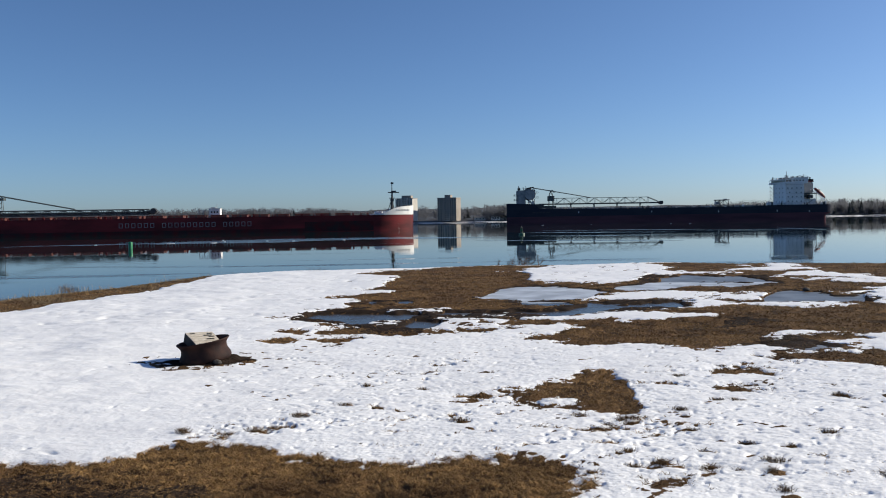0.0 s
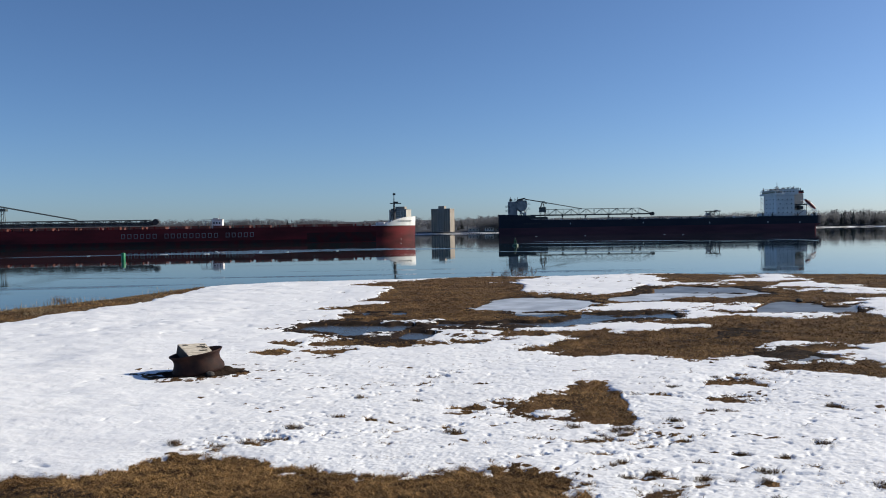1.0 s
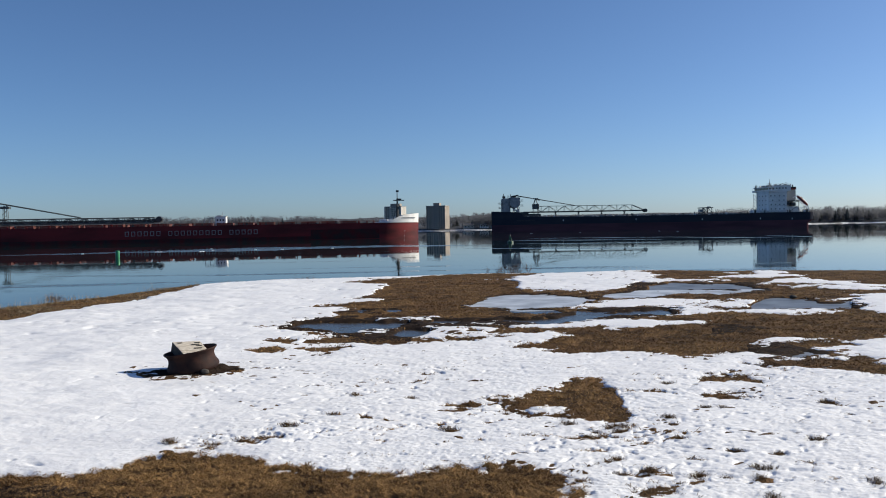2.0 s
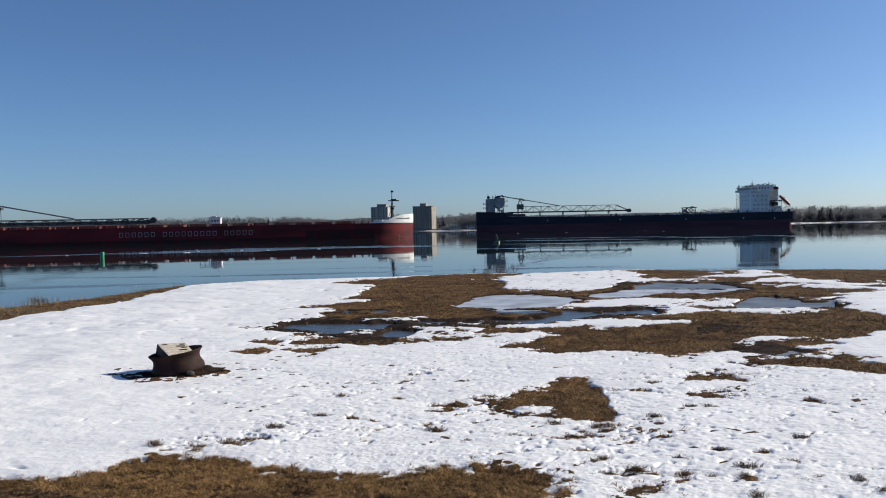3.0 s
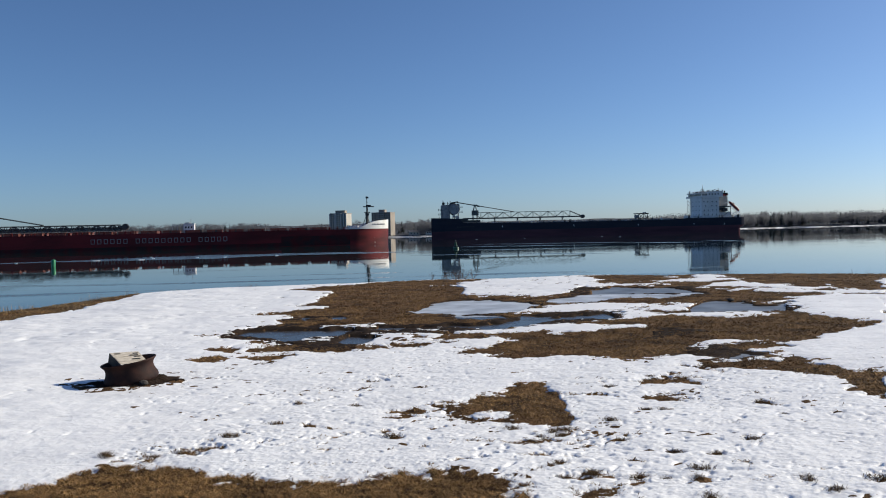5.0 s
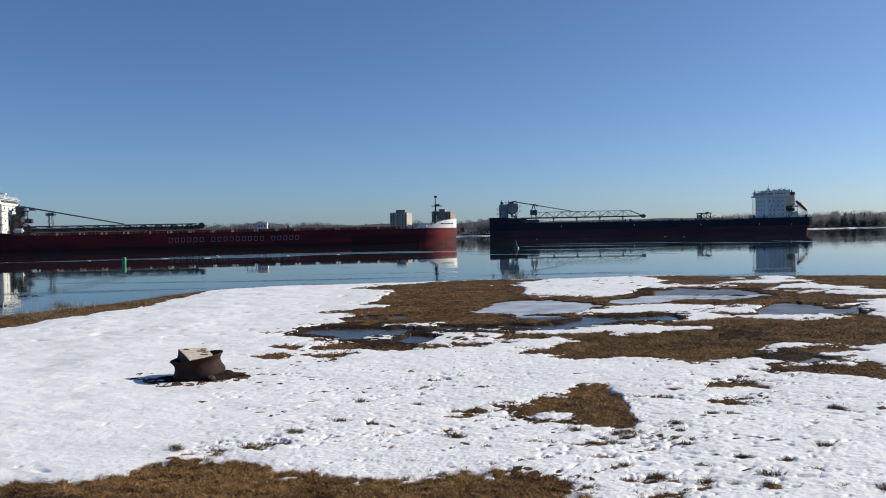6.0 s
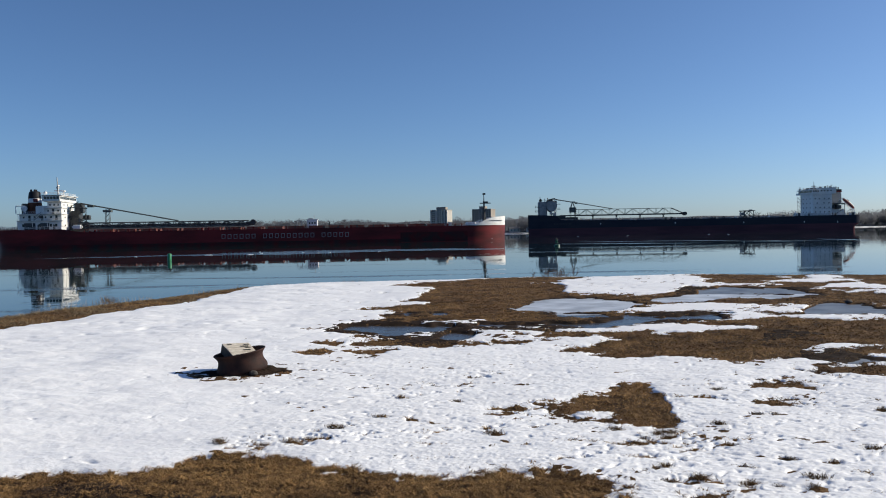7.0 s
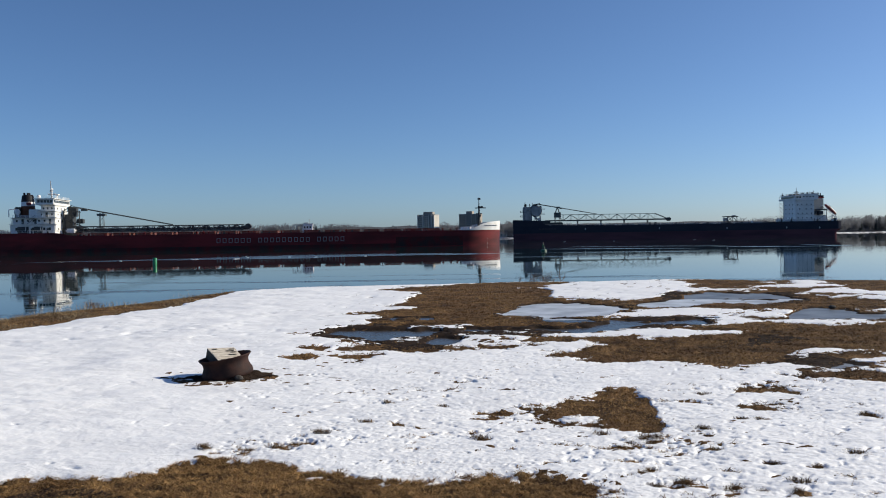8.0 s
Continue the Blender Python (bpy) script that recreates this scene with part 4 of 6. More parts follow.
def build_buoys():
    can = bpy.data.objects.new("channel_buoy", None)
    scene.collection.objects.link(can)
    tagged(can, "plain green cylindrical channel buoy floating upright", "buoy", "channel buoys")
    bm = bmesh.new()
    lathe(bm, [(0.0, -0.8), (0.36, -0.8), (0.37, -0.7), (0.37, 1.28), (0.34, 1.34), (0.0, 1.36)], 24)
    part("body", bm, BUOY, can, smooth=True)
    bm = bmesh.new()
    tube(bm, (0, 0, 1.34), (0, 0, 1.46), 0.07, seg=10)
    part("lifting_eye", bm, DARK, can)
    can.matrix_world = pose(-50.6, 153.6, WATER, 0, 1.5, 0)

    light = bpy.data.objects.new("light_buoy", None)
    scene.collection.objects.link(light)
    tagged(light, "green lighted channel buoy with a lattice top", "buoy", "channel buoys")
    bm = bmesh.new()
    lathe(bm, [(0.0, -0.6), (0.75, -0.6), (0.8, -0.4), (0.8, 0.35), (0.7, 0.45), (0.0, 0.5)], 20)
    part("float_body", bm, BUOY_DARK, light, smooth=True)
    bm = bmesh.new()
    for k in range(4):
        a = math.pi / 2 * k + 0.4
        tube(bm, (0.55 * math.cos(a), 0.55 * math.sin(a), 0.4), (0.22 * math.cos(a), 0.22 * math.sin(a), 2.0), 0.06)
    for z, r in ((1.0, 0.43), (1.6, 0.31)):
        for k in range(4):
            a, b = math.pi / 2 * k + 0.4, math.pi / 2 * (k + 1) + 0.4
            tube(bm, (r * math.cos(a), r * math.sin(a), z), (r * math.cos(b), r * math.sin(b), z), 0.05)
    part("lattice", bm, BUOY_DARK, light)
    bm = bmesh.new()
    box(bm, -0.28, 0.28, -0.28, 0.28, 0.9, 1.5, 0.03)
    part("daymark", bm, BUOY_DARK, light)
    bm = bmesh.new()
    lathe(bm, [(0.0, 2.0), (0.2, 2.0), (0.2, 2.1), (0.12, 2.15), (0.12, 2.4), (0.0, 2.46)], 12)
    part("lantern", bm, DARK, light)
    light.matrix_world = pose(30.6, 224, WATER, 0, -4, 0)
    light.scale = (1.0, 1.0, 0.95)


# ---- ships ----
def half_beam(x, length, beam, bow_from, stern_to):
    """Half the beam at x from the stern: rounded stern, full blunt bow."""
    if x < stern_to:
        q = 1 - x / stern_to
        square = 0.62 if stern_to > 8 else 0.93
        return beam / 2 * (square + (1 - square) * math.sqrt(max(0, 1 - q * q)))
    if x > bow_from:
        q = (x - bow_from) / (length - bow_from)
        return beam / 2 * max(0.012, (1 - q ** 1.75) ** 0.68)
    return beam / 2


def hull_band(bm, length, beam, z0, z1, bow_from, stern_to, x0=0.0, x1=None, flare=0.0, rake=0.0, zmax=10.0, inset=0.0, top=None, steps=110, stern_cut=0.0):
    """A strip of plating round the hull between two heights; top(x) gives its upper edge where that slopes."""
    x1 = length if x1 is None else x1
    xs = [x0 + (x1 - x0) * (1 - (1 - k / steps) ** 1.6) for k in range(steps + 1)]
    lev = 4
    rows = {}
    for side in (-1, 1):
        for i, x in enumerate(xs):
            zt = top(x) if top else z1
            for j in range(lev + 1):
                z = z0 + (zt - z0) * j / lev
                h = half_beam(x, length, beam, bow_from, stern_to) - inset
                q = max(0.0, (x - bow_from) / (length - bow_from))
                h += flare * q * (1 - q) * 4 * max(0, z) / zmax
                xx = x + rake * q * q * max(0, z) / zmax
                if stern_cut and x < stern_to:
                    xx = x + stern_cut * (1 - x / stern_to) * min(1.0, max(0.0, (5.2 - z) / 1.9))
                rows[side, i, j] = bm.verts.new((xx, side * h, z))
        for i in range(steps):
            for j in range(lev):
                bm.faces.new((rows[side, i, j], rows[side, i + 1, j], rows[side, i + 1, j + 1], rows[side, i, j + 1]))
    for i in ((0, steps) if x0 == 0 else (steps,)):
        for j in range(lev):
            bm.faces.new((rows[-1, i, j], rows[1, i, j], rows[1, i, j + 1], rows[-1, i, j + 1]))
    return rows, steps, lev


def deck_sheet(bm, length, beam, z, bow_from, stern_to, x0, x1, inset=0.25, steps=60):
    xs = [x0 + (x1 - x0) * k / steps for k in range(steps + 1)]
    prev = None
    for x in xs:
        h = max(0.05, half_beam(x, length, beam, bow_from, stern_to) - inset)
        cur = (bm.verts.new((x, -h, z)), bm.verts.new((x, h, z)))
        if prev:
            bm.faces.new((prev[0], cur[0], cur[1], prev[1]))
        prev = cur


def railing(bm, pts, height=1.1, step=3.0, r=0.05):
    for a, b in zip(pts, pts[1:]):
        a, b = Vector(a), Vector(b)
        n = max(1, int((b - a).length / step))
        for k in range(n + 1):
            p = a.lerp(b, k / n)
            tube(bm, p, p + Vector((0, 0, height)), r, seg=4)
        for h in (height, height * 0.5):
            tube(bm, a + Vector((0, 0, h)), b + Vector((0, 0, h)), r, seg=4)


def truss(bm, x0, x1, y, w, z0, z1, pitch, r):
    """A box truss along x."""
    n = max(2, round((x1 - x0) / pitch))
    for s in (-1, 1):
        tube(bm, (x0, y + s * w, z0), (x1, y + s * w, z0), r * 1.4, seg=5)
        tube(bm, (x0, y + s * w, z1), (x1, y + s * w, z1), r * 1.2, seg=5)
        for k in range(n):
            a, b = x0 + (x1 - x0) * k / n, x0 + (x1 - x0) * (k + 1) / n
            za, zb = (z0, z1) if k % 2 == 0 else (z1, z0)
            tube(bm, (a, y + s * w, za), (b, y + s * w, zb), r, seg=5)
            tube(bm, (a, y + s * w, z0), (a, y + s * w, z1), r * 0.8, seg=5)
    for k in range(n + 1):
        a = x0 + (x1 - x0) * k / n
        tube(bm, (a, y - w, z1), (a, y + w, z1), r * 0.7, seg=5)
        tube(bm, (a, y - w, z0), (a, y + w, z0), r * 0.7, seg=5)


def tier(name, parent, mat, x0, x1, y0, y1, z0, z1, overhang=0.0):
    bm = bmesh.new()
    box(bm, x0, x1, y0, y1, z0, z1 - 0.2, 0.12)
    box(bm, x0 - overhang, x1 + overhang, y0 - overhang, y1 + overhang, z1 - 0.2, z1)
    return part(name, bm, mat, parent)


def windows(parent, tier_part, face, fixed, a0, a1, z0, z1, count, mat, gap=0.35):
    """Panes set 3 cm proud of a house wall; face 'x' or 'y' is the wall's normal axis."""
    step = (a1 - a0) / count
    proto = None
    for k in range(count):
        c = a0 + step * (k + 0.5)
        if proto is None:
            bm = bmesh.new()
            hw, hh = step * (1 - gap) / 2, (z1 - z0) / 2
            if face == 'x':
                box(bm, -0.04, 0.04, -hw, hw, -hh, hh)
            else:
                box(bm, -hw, hw, -0.04, 0.04, -hh, hh)
            ob = part("window", bm, mat, tier_part)
            proto = ob.data
        else:
            ob = new("window", proto)
            ob.parent = tier_part
        ob.location = (fixed, c, (z0 + z1) / 2) if face == 'x' else (c, fixed, (z0 + z1) / 2)


def marks(parent, x, z, side_y, words, w, h, pitch, space, mat, name="painted_bar"):
    """Rows of plain hollow bars for painted writing: one bar a character."""
    e = 0.27
    bm = bmesh.new()
    for x0, x1, z0, z1 in ((0, e, 0, h), (w - e, w, 0, h), (e, w - e, 0, e), (e, w - e, h - e, h)):
        box(bm, x0, x1, -0.03, 0.03, z0, z1)
    proto = part(name, bm, mat, parent)
    first = True
    for word in words:
        for _ in range(word):
            ob = proto if first else new(name, proto.data)
            first = False
            ob.parent = parent
            ob.location = (x, side_y, z)
            x += pitch
        x += space


def build_red_ship():
    L, B = 221.0, 23.0
    bow, stern = 202.5, 9.0
    ship = bpy.data.objects.new("red_cargo_ship", None)
    scene.collection.objects.link(ship)
    tagged(ship, "long dark red self-unloading cargo ship with a white aft house", "cargo ship", "passing ships")

    def bow_top(x):
        return float(np.interp(x, [205, 207.5, 211, 214.5, 221], [7.5, 8.1, 9.7, 10.6, 11.2]))
    bm = bmesh.new()
    hull_band(bm, L, B, -2.5, 7.0, bow, stern, flare=0.5, rake=0.3, stern_cut=2.0, top=lambda x: float(np.interp(x, [0, 30, 33, 36], [8.4, 8.4, 7.6, 7.0])))
    part("hull", bm, HULL_RED, ship, smooth=True)
    bm = bmesh.new()
    hull_band(bm, L, B, 7.0, 10.0, bow, stern, x0=202.0, flare=0.7, rake=0.3, top=bow_top, steps=50)
    part("forecastle_bulwark", bm, WHITE, ship, "white raised bow bulwark", smooth=True)
    bm = bmesh.new()
    deck_sheet(bm, L, B, 6.9, bow, stern, 0.5, 219.5)
    part("deck", bm, DECK, ship)
    bm = bmesh.new()
    hull_band(bm, L, B + 0.06, 0.2, 4.4, bow, stern, x0=172.0, x1=202.0, steps=20)
    part("scuffed_band", bm, SCUFF, ship, "scraped dark green-black paint on the shoulder")
    bm = bmesh.new()
    hull_band(bm, L, B + 0.06, -2.4, 1.6, bow, stern, x0=9.5, x1=172.0, steps=30)
    part("boot_topping", bm, SCUFF, ship, "dark worn paint along the waterline")
    # hatches
    bm = bmesh.new()
    box(bm, -3.2, 3.2, -6.8, 6.8, 6.9, 7.9, 0.05)
    box(bm, -3.4, 3.4, -7.0, 7.0, 7.9, 8.15, 0.05)
    first = part("hatch", bm, DECK, ship)
    first.location.x = 45
    for k in range(1, 17):
        ob = new("hatch", first.data)
        ob.parent = ship
        ob.location.x = 45 + 9.0 * k
    # aft house, tier by tier
    y0, y1 = -9.5, 9.5
    t1 = tier("house_tier", ship, WHITE, 10.3, 28.0, y0, y1, 6.9, 12.2)
    t2 = tier("house_tier", ship, WHITE, 10.8, 28.0, y0 + 0.6, y1 - 0.6, 12.2, 15.0, 0.4)
    t3 = tier("house_tier", ship, WHITE, 21.0, 27.8, y0 + 1.0, y1 - 1.0, 15.0, 17.7, 0.4)
    t4 = tier("house_tier", ship, WHITE, 22.0, 27.7, y0 + 1.4, y1 - 1.4, 17.7, 20.3, 0.4)
    t5 = tier("wheelhouse", ship, WHITE, 20.8, 28.1, -11.0, 11.0, 20.3, 23.0, 0.6)
    windows(ship, t1, 'y', y0 - 0.02, 11.5, 27, 9.6, 10.8, 7, GLASS, 0.6)
    windows(ship, t2, 'y', y0 + 0.58, 11.5, 27, 13.2, 14.1, 7, GLASS, 0.68)
    windows(ship, t3, 'y', y0 + 0.98, 21.5, 27.5, 15.9, 16.7, 3, GLASS, 0.65)
    windows(ship, t4, 'y', y0 + 1.38, 22.3, 27.3, 18.5, 19.3, 3, GLASS, 0.65)
    windows(ship, t5, 'y', -11.02, 21.5, 27.8, 21.2, 22.3, 5, GLASS, 0.2)
    windows(ship, t5, 'x', 28.12, -10.5, 10.5, 21.2, 22.3, 14, GLASS, 0.2)
    for z, t in ((9.6, t1), (13.0, t2), (15.8, t3), (18.4, t4)):
        windows(ship, t, 'x', 28.02 if t in (t1, t2) else 27.82 if t is t3 else 27.72, -7, 7, z + 0.1, z + 0.9, 3, GLASS, 0.82)
    bm = bmesh.new()
    box(bm, 13.0, 17.5, y0 - 0.2, y0 - 0.05, 8.2, 11.2)
    box(bm, 19.5, 23, y0 - 0.2, y0 - 0.05, 8.2, 11.2)
    part("side_opening", bm, DARK, ship, "dark deck openings")
    # funnel, raked a little
    rake = Matrix.Translation((14.2, 0, 0))
    bm = bmesh.new()
    lathe(bm, [(0.0, 15.0), (3.1, 15.0), (2.7, 20.2)], 20, turn=rake)
    fun = part("funnel", bm, BROWN, ship, smooth=True)
    bm = bmesh.new()
    lathe(bm, [(2.74, 20.2), (2.62, 22.0)], 20, turn=rake)
    part("funnel_band", bm, WHITE, fun, "white and red painted band", smooth=True)
    bm = bmesh.new()
    box(bm, 14.4, 16.2, -2.75, -2.2, 20.4, 21.8, 0.1)
    part("funnel_mark", bm, ORANGE, fun, "plain red mark")
    bm = bmesh.new()
    lathe(bm, [(2.66, 22.0), (2.3, 24.6), (1.9, 25.1), (0.0, 25.2)], 20, turn=rake)
    for dx, dy in ((-1, -0.8), (0.6, 0.6), (0.5, -1)):
        tube(bm, (14.2 + dx, dy, 24.6), (14.0 + dx, dy, 25.9), 0.45, seg=10)
    part("funnel_top", bm, BLACK, fun, smooth=True)
    bm = bmesh.new()
    box(bm, 9.6, 12.0, -3, 3, 15.0, 19.8, 0.3)
    part("vent_casing", bm, DARK, ship)
    bm = bmesh.new()
    lathe(bm, [(0.0, 0), (1.2, 0.1), (1.3, 0.5), (1.0, 0.9), (0.0, 1.0)], 16, turn=pose(11.0, -3.6, 17.5, 80, 0, 20))
    part("vent_cowl", bm, WHITE, ship, smooth=True)
    for z, xa, xb, out in ((12.2, 10.0, 29.0, 1.7), (15.0, 10.4, 28.8, 1.9), (17.7, 20.4, 28.6, 1.5)):
        bm = bmesh.new()
        box(bm, xa, xb, y0 - 0.2 - out + 1.0, y0 + 0.9, z - 0.14, z + 0.04)
        part("side_deck", bm, WHITE, ship)
        for k in range(4):
            px = xa + 0.5 + (xb - xa - 1.0) * k / 3
            bm = bmesh.new()
            tube(bm, (px, y0 - out + 1.0, z - 2.7), (px, y0 - out + 1.0, z - 0.1), 0.12)
            part("deck_pillar", bm, WHITE, ship)
    for z, xs in ((8.6, (18.3, 24.6)), (12.5, (14.5, 19.6, 25.4)), (15.3, (24.0,))):
        for xd in xs:
            bm = bmesh.new()
            box(bm, xd, xd + 0.9, y0 - 0.06 + (0.6 if z > 12 else 0.0) + (0.4 if z > 15 else 0.0), y0 + 1.2, z - 0.2, z + 1.9)
            part("side_door", bm, DARK, ship, "dark doorway")
    bm = bmesh.new()
    tube(bm, (17.0, y0 - 0.5, 12.3), (20.2, y0 - 0.5, 15.0), 0.16)
    tube(bm, (17.0, y0 - 0.5, 13.3), (20.2, y0 - 0.5, 16.0), 0.08)
    part("side_stair", bm, GREY, ship)
    bm = bmesh.new()
    box(bm, 16.6, 20.4, -6.5, 4.0, 15.0, 18.6, 0.2)
    part("engine_casing", bm, WHITE, ship)
    bm = bmesh.new()
    tube(bm, (8.9, -7.2, 15.4), (8.9, -7.2, 18.6), 0.2)
    tube(bm, (12.6, -7.2, 15.4), (12.6, -7.2, 18.6), 0.2)
    tube(bm, (8.9, -7.2, 18.6), (12.6, -7.2, 18.6), 0.2)
    part("davit", bm, WHITE, ship)
    # masts, radar
    bm = bmesh.new()
    tube(bm, (24, 0, 23), (23.6, 0, 31.2), 0.42, 0.16, 8)
    box(bm, 23.3, 24.5, -0.5, 0.5, 26.2, 27.0, 0.1)
    tube(bm, (24, -1.6, 26.5), (24, 1.6, 26.5), 0.1)
    tube(bm, (22.6, 0, 25.2), (25.8, 0, 25.2), 0.14)
    mast = part("mast", bm, GREY, ship)
    bm = bmesh.new()
    box(bm, 22.4, 25.8, -0.15, 0.15, 25.3, 25.6)
    part("radar", bm, WHITE, mast)
    bm = bmesh.new()
    bmesh.ops.create_uvsphere(bm, u_segments=12, v_segments=8, radius=0.8, matrix=Matrix.Translation((21, -7, 24.0)))
    tube(bm, (21, -7, 23), (21, -7, 23.6), 0.2)
    part("radome", bm, WHITE, ship, smooth=True)
    bm = bmesh.new()
    tube(bm, (26, -6, 23), (26, -6, 27.2), 0.16)
    tube(bm, (27.2, -3, 23), (27.2, -3, 25.0), 0.3)
    box(bm, 26.6, 27.9, -4, -2, 24.6, 25.2, 0.1)
    tube(bm, (26, -7.3, 27.2), (26, -4.8, 27.2), 0.25)
    part("antenna", bm, WHITE, ship)
    # unloading gear in front of the house
    bm = bmesh.new()
    box(bm, 29.0, 32.0, 0, 7, 7, 16.5, 0.2)
    box(bm, 32.0, 36.0, -1, 2, 7, 11.5, 0.2)
    box(bm, 30.5, 33.8, 0, 4, 15.5, 19.8, 0.2)
    box(bm, 33.8, 36.5, 0.5, 3.5, 12.5, 14.5, 0.2)
    for dx in (29, 32.5, 35.5):
        tube(bm, (dx, -0.6, 7), (dx, -0.6, 18), 0.2)
    tube(bm, (29, -0.6, 18), (36, -0.6, 17.4), 0.2)
    tube(bm, (29, -0.6, 14.5), (37, -0.6, 11), 0.2)
    tube(bm, (32.5, -0.6, 11), (35.5, -0.6, 15), 0.15)
    tube(bm, (29, -0.6, 18), (32, 1, 20.5), 0.2)
    part("elevator_casing", bm, DARK, ship, "dark conveyor elevator casing")
    bm = bmesh.new()
    box(bm, 32.0, 36.0, -9.2, -7.2, 8.4, 10.2, 0.5)
    part("workboat", bm, WHITE, ship)
    bm = bmesh.new()
    truss(bm, 34, 105, 0, 1.9, 8.8, 11.0, 3.2, 0.2)
    boom = part("boom", bm, BOOM, ship, "grey-green lattice unloading boom lying along the deck")
    bm = bmesh.new()
    box(bm, 34, 107, -1.5, 1.5, 8.9, 10.1)
    part("conveyor", bm, DARK, boom)
    bm = bmesh.new()
    tube(bm, (107.0, -2.1, 10.2), (107.0, 2.1, 10.2), 1.3, seg=16)
    box(bm, 104, 108.5, -2.2, 2.2, 9.6, 10.6, 0.2)
    part("head_pulley", bm, DARK, boom)
    bm = bmesh.new()
    tube(bm, (32.5, 1, 19.8), (74.5, 0, 11.4), 0.28)
    tube(bm, (32.5, -0.5, 19.6), (74.5, -1.5, 11.3), 0.12)
    box(bm, 36.0, 38.5, -0.4, 1.6, 17.9, 18.9)
    part("boom_stay", bm, BOOM, boom)
    bm = bmesh.new()
    for dx in (-1.0, 1.0):
        for dy in (-1.2, 1.2):
            tube(bm, (44.5 + dx, dy, 7), (44.5 + dx * 0.6, dy * 0.6, 17), 0.13)
    for k in range(5):
        tube(bm, (43.5, -1.2, 7 + 2 * k), (45.5, -1.2, 9 + 2 * k), 0.1)
    box(bm, 42.8, 46.2, -1.5, 1.5, 15.6, 16.6)
    part("boom_tower", bm, BOOM, ship)
    # deck hut and small gear
    hut = tier("deck_house", ship, WHITE, 131.0, 135.5, -5, 3, 6.9, 11.0, 0.2)
    windows(ship, hut, 'y', -5.04, 131.4, 135, 8.9, 9.8, 3, GLASS, 0.5)
    bm = bmesh.new()
    box(bm, 131.5, 133.5, -3, 1, 11.0, 11.5)
    tube(bm, (134, -2, 11.0), (134, -2, 13.0), 0.1)
    railing(bm, [(126.5, -5, 9.6), (131, -5, 9.6)], 1.2, 1.1, 0.1)
    for px in (126.5, 128.5, 130.5):
        tube(bm, (px, -5, 6.9), (px, -5, 10.0), 0.14)
    part("roof_gear", bm, GREY, hut)
    g = random.Random(31)
    for k in range(64):
        bm = bmesh.new()
        x = 38 + k * 2.55 + g.uniform(-1, 1)
        h = g.uniform(0.4, 1.3)
        w = g.uniform(0.15, 0.5)
        yy = -B / 2 + g.uniform(0.9, 1.8)
        box(bm, x, x + w * 2, yy - w / 2, yy + w / 2, 6.9, 6.9 + h, 0.08)
        tube(bm, (x + w, yy, 6.9 + h), (x + w, yy, 7.2 + h), 0.15)
        part("deck_vent", bm, g.choice((HULL_RED, HULL_RED, DECK, DARK)), ship)
    bm = bmesh.new()
    railing(bm, [(36, -B / 2 + 0.3, 6.9), (200, -B / 2 + 0.3, 6.9)], 1.1, 3.2)
    part("railing", bm, DECK, ship)
    bm = bmesh.new()
    railing(bm, [(1.5, -8.0, 8.4), (9, -10.8, 8.4), (30, -11.2, 8.4)], 1.1, 2.0)
    part("railing", bm, WHITE, ship)
    for z, xa, ya in ((12.2, 10.5, y0 + 0.2), (15.0, 11.0, y0 + 0.4), (23.0, 20.6, -11.3)):
        bm = bmesh.new()
        railing(bm, [(xa, ya, z), (27.8, ya, z), (27.8, -ya, z)], 1.0, 1.6)
        part("railing", bm, WHITE, ship)
    # bow mast
    bm = bmesh.new()
    tube(bm, (211.4, 0, 7), (211.6, 0, 13.4), 0.85, 0.6, 8)
    tube(bm, (211.6, 0, 13.4), (211.6, 0, 17.5), 0.5, 0.35, 8)
    box(bm, 211.2, 213.4, -0.5, 0.5, 17.0, 18.0)
    box(bm, 211.1, 212.3, -0.5, 0.5, 21.0, 21.8)
    tube(bm, (211.6, 0, 17), (211.6, 0, 22.0), 0.25, 0.15, 6)
    tube(bm, (209.8, 0, 17.2), (214.8, 0, 17.2), 0.22)
    tube(bm, (210.3, 0, 14.6), (213.0, 0, 14.6), 0.2)
    tube(bm, (211.6, -1.4, 19), (211.6, 1.4, 19), 0.12)
    tube(bm, (209.0, 0, 7), (211.4, 0, 14), 0.14)
    tube(bm, (213.5, 0, 7), (211.6, 0, 13), 0.14)
    box(bm, 210.8, 212.4, -0.8, 0.8, 13.2, 14.2)
    part("bow_mast", bm, DARK, ship)
    bm = bmesh.new()
    box(bm, 203.5, 208.5, -5, 5, 7, 8.6, 0.2)
    tube(bm, (206, -6.5, 7), (206, -6.5, 8.5), 0.6, seg=10)
    part("windlass", bm, WHITE, ship)
    # writing as bars
    bm_y = -B / 2 - 0.03
    marks(ship, 94.6, 3.0, bm_y, (6, 9, 5), 1.6, 2.0, 2.55, 2.3, LETTER)
    for z, r in ((3.2, 0.28), (0.9, 0.25)):
        bm = bmesh.new()
        bmesh.ops.create_uvsphere(bm, u_segments=10, v_segments=6, radius=r, matrix=Matrix.Translation((213.6, -half_beam(213.6, L, B, bow, stern) + 0.12, z)))
        part("hull_mark", bm, WHITE, ship)
    for k in range(9):
        x = 212.4 + k * 0.76
        h = half_beam(x, L, B, bow, stern) + 0.75
        bm = bmesh.new()
        box(bm, x, x + 0.36 + 0.1 * (k % 2), -h, -h + 0.9, 8.85, 9.25)
        part("painted_bar", bm, GREY, ship)
    return ship


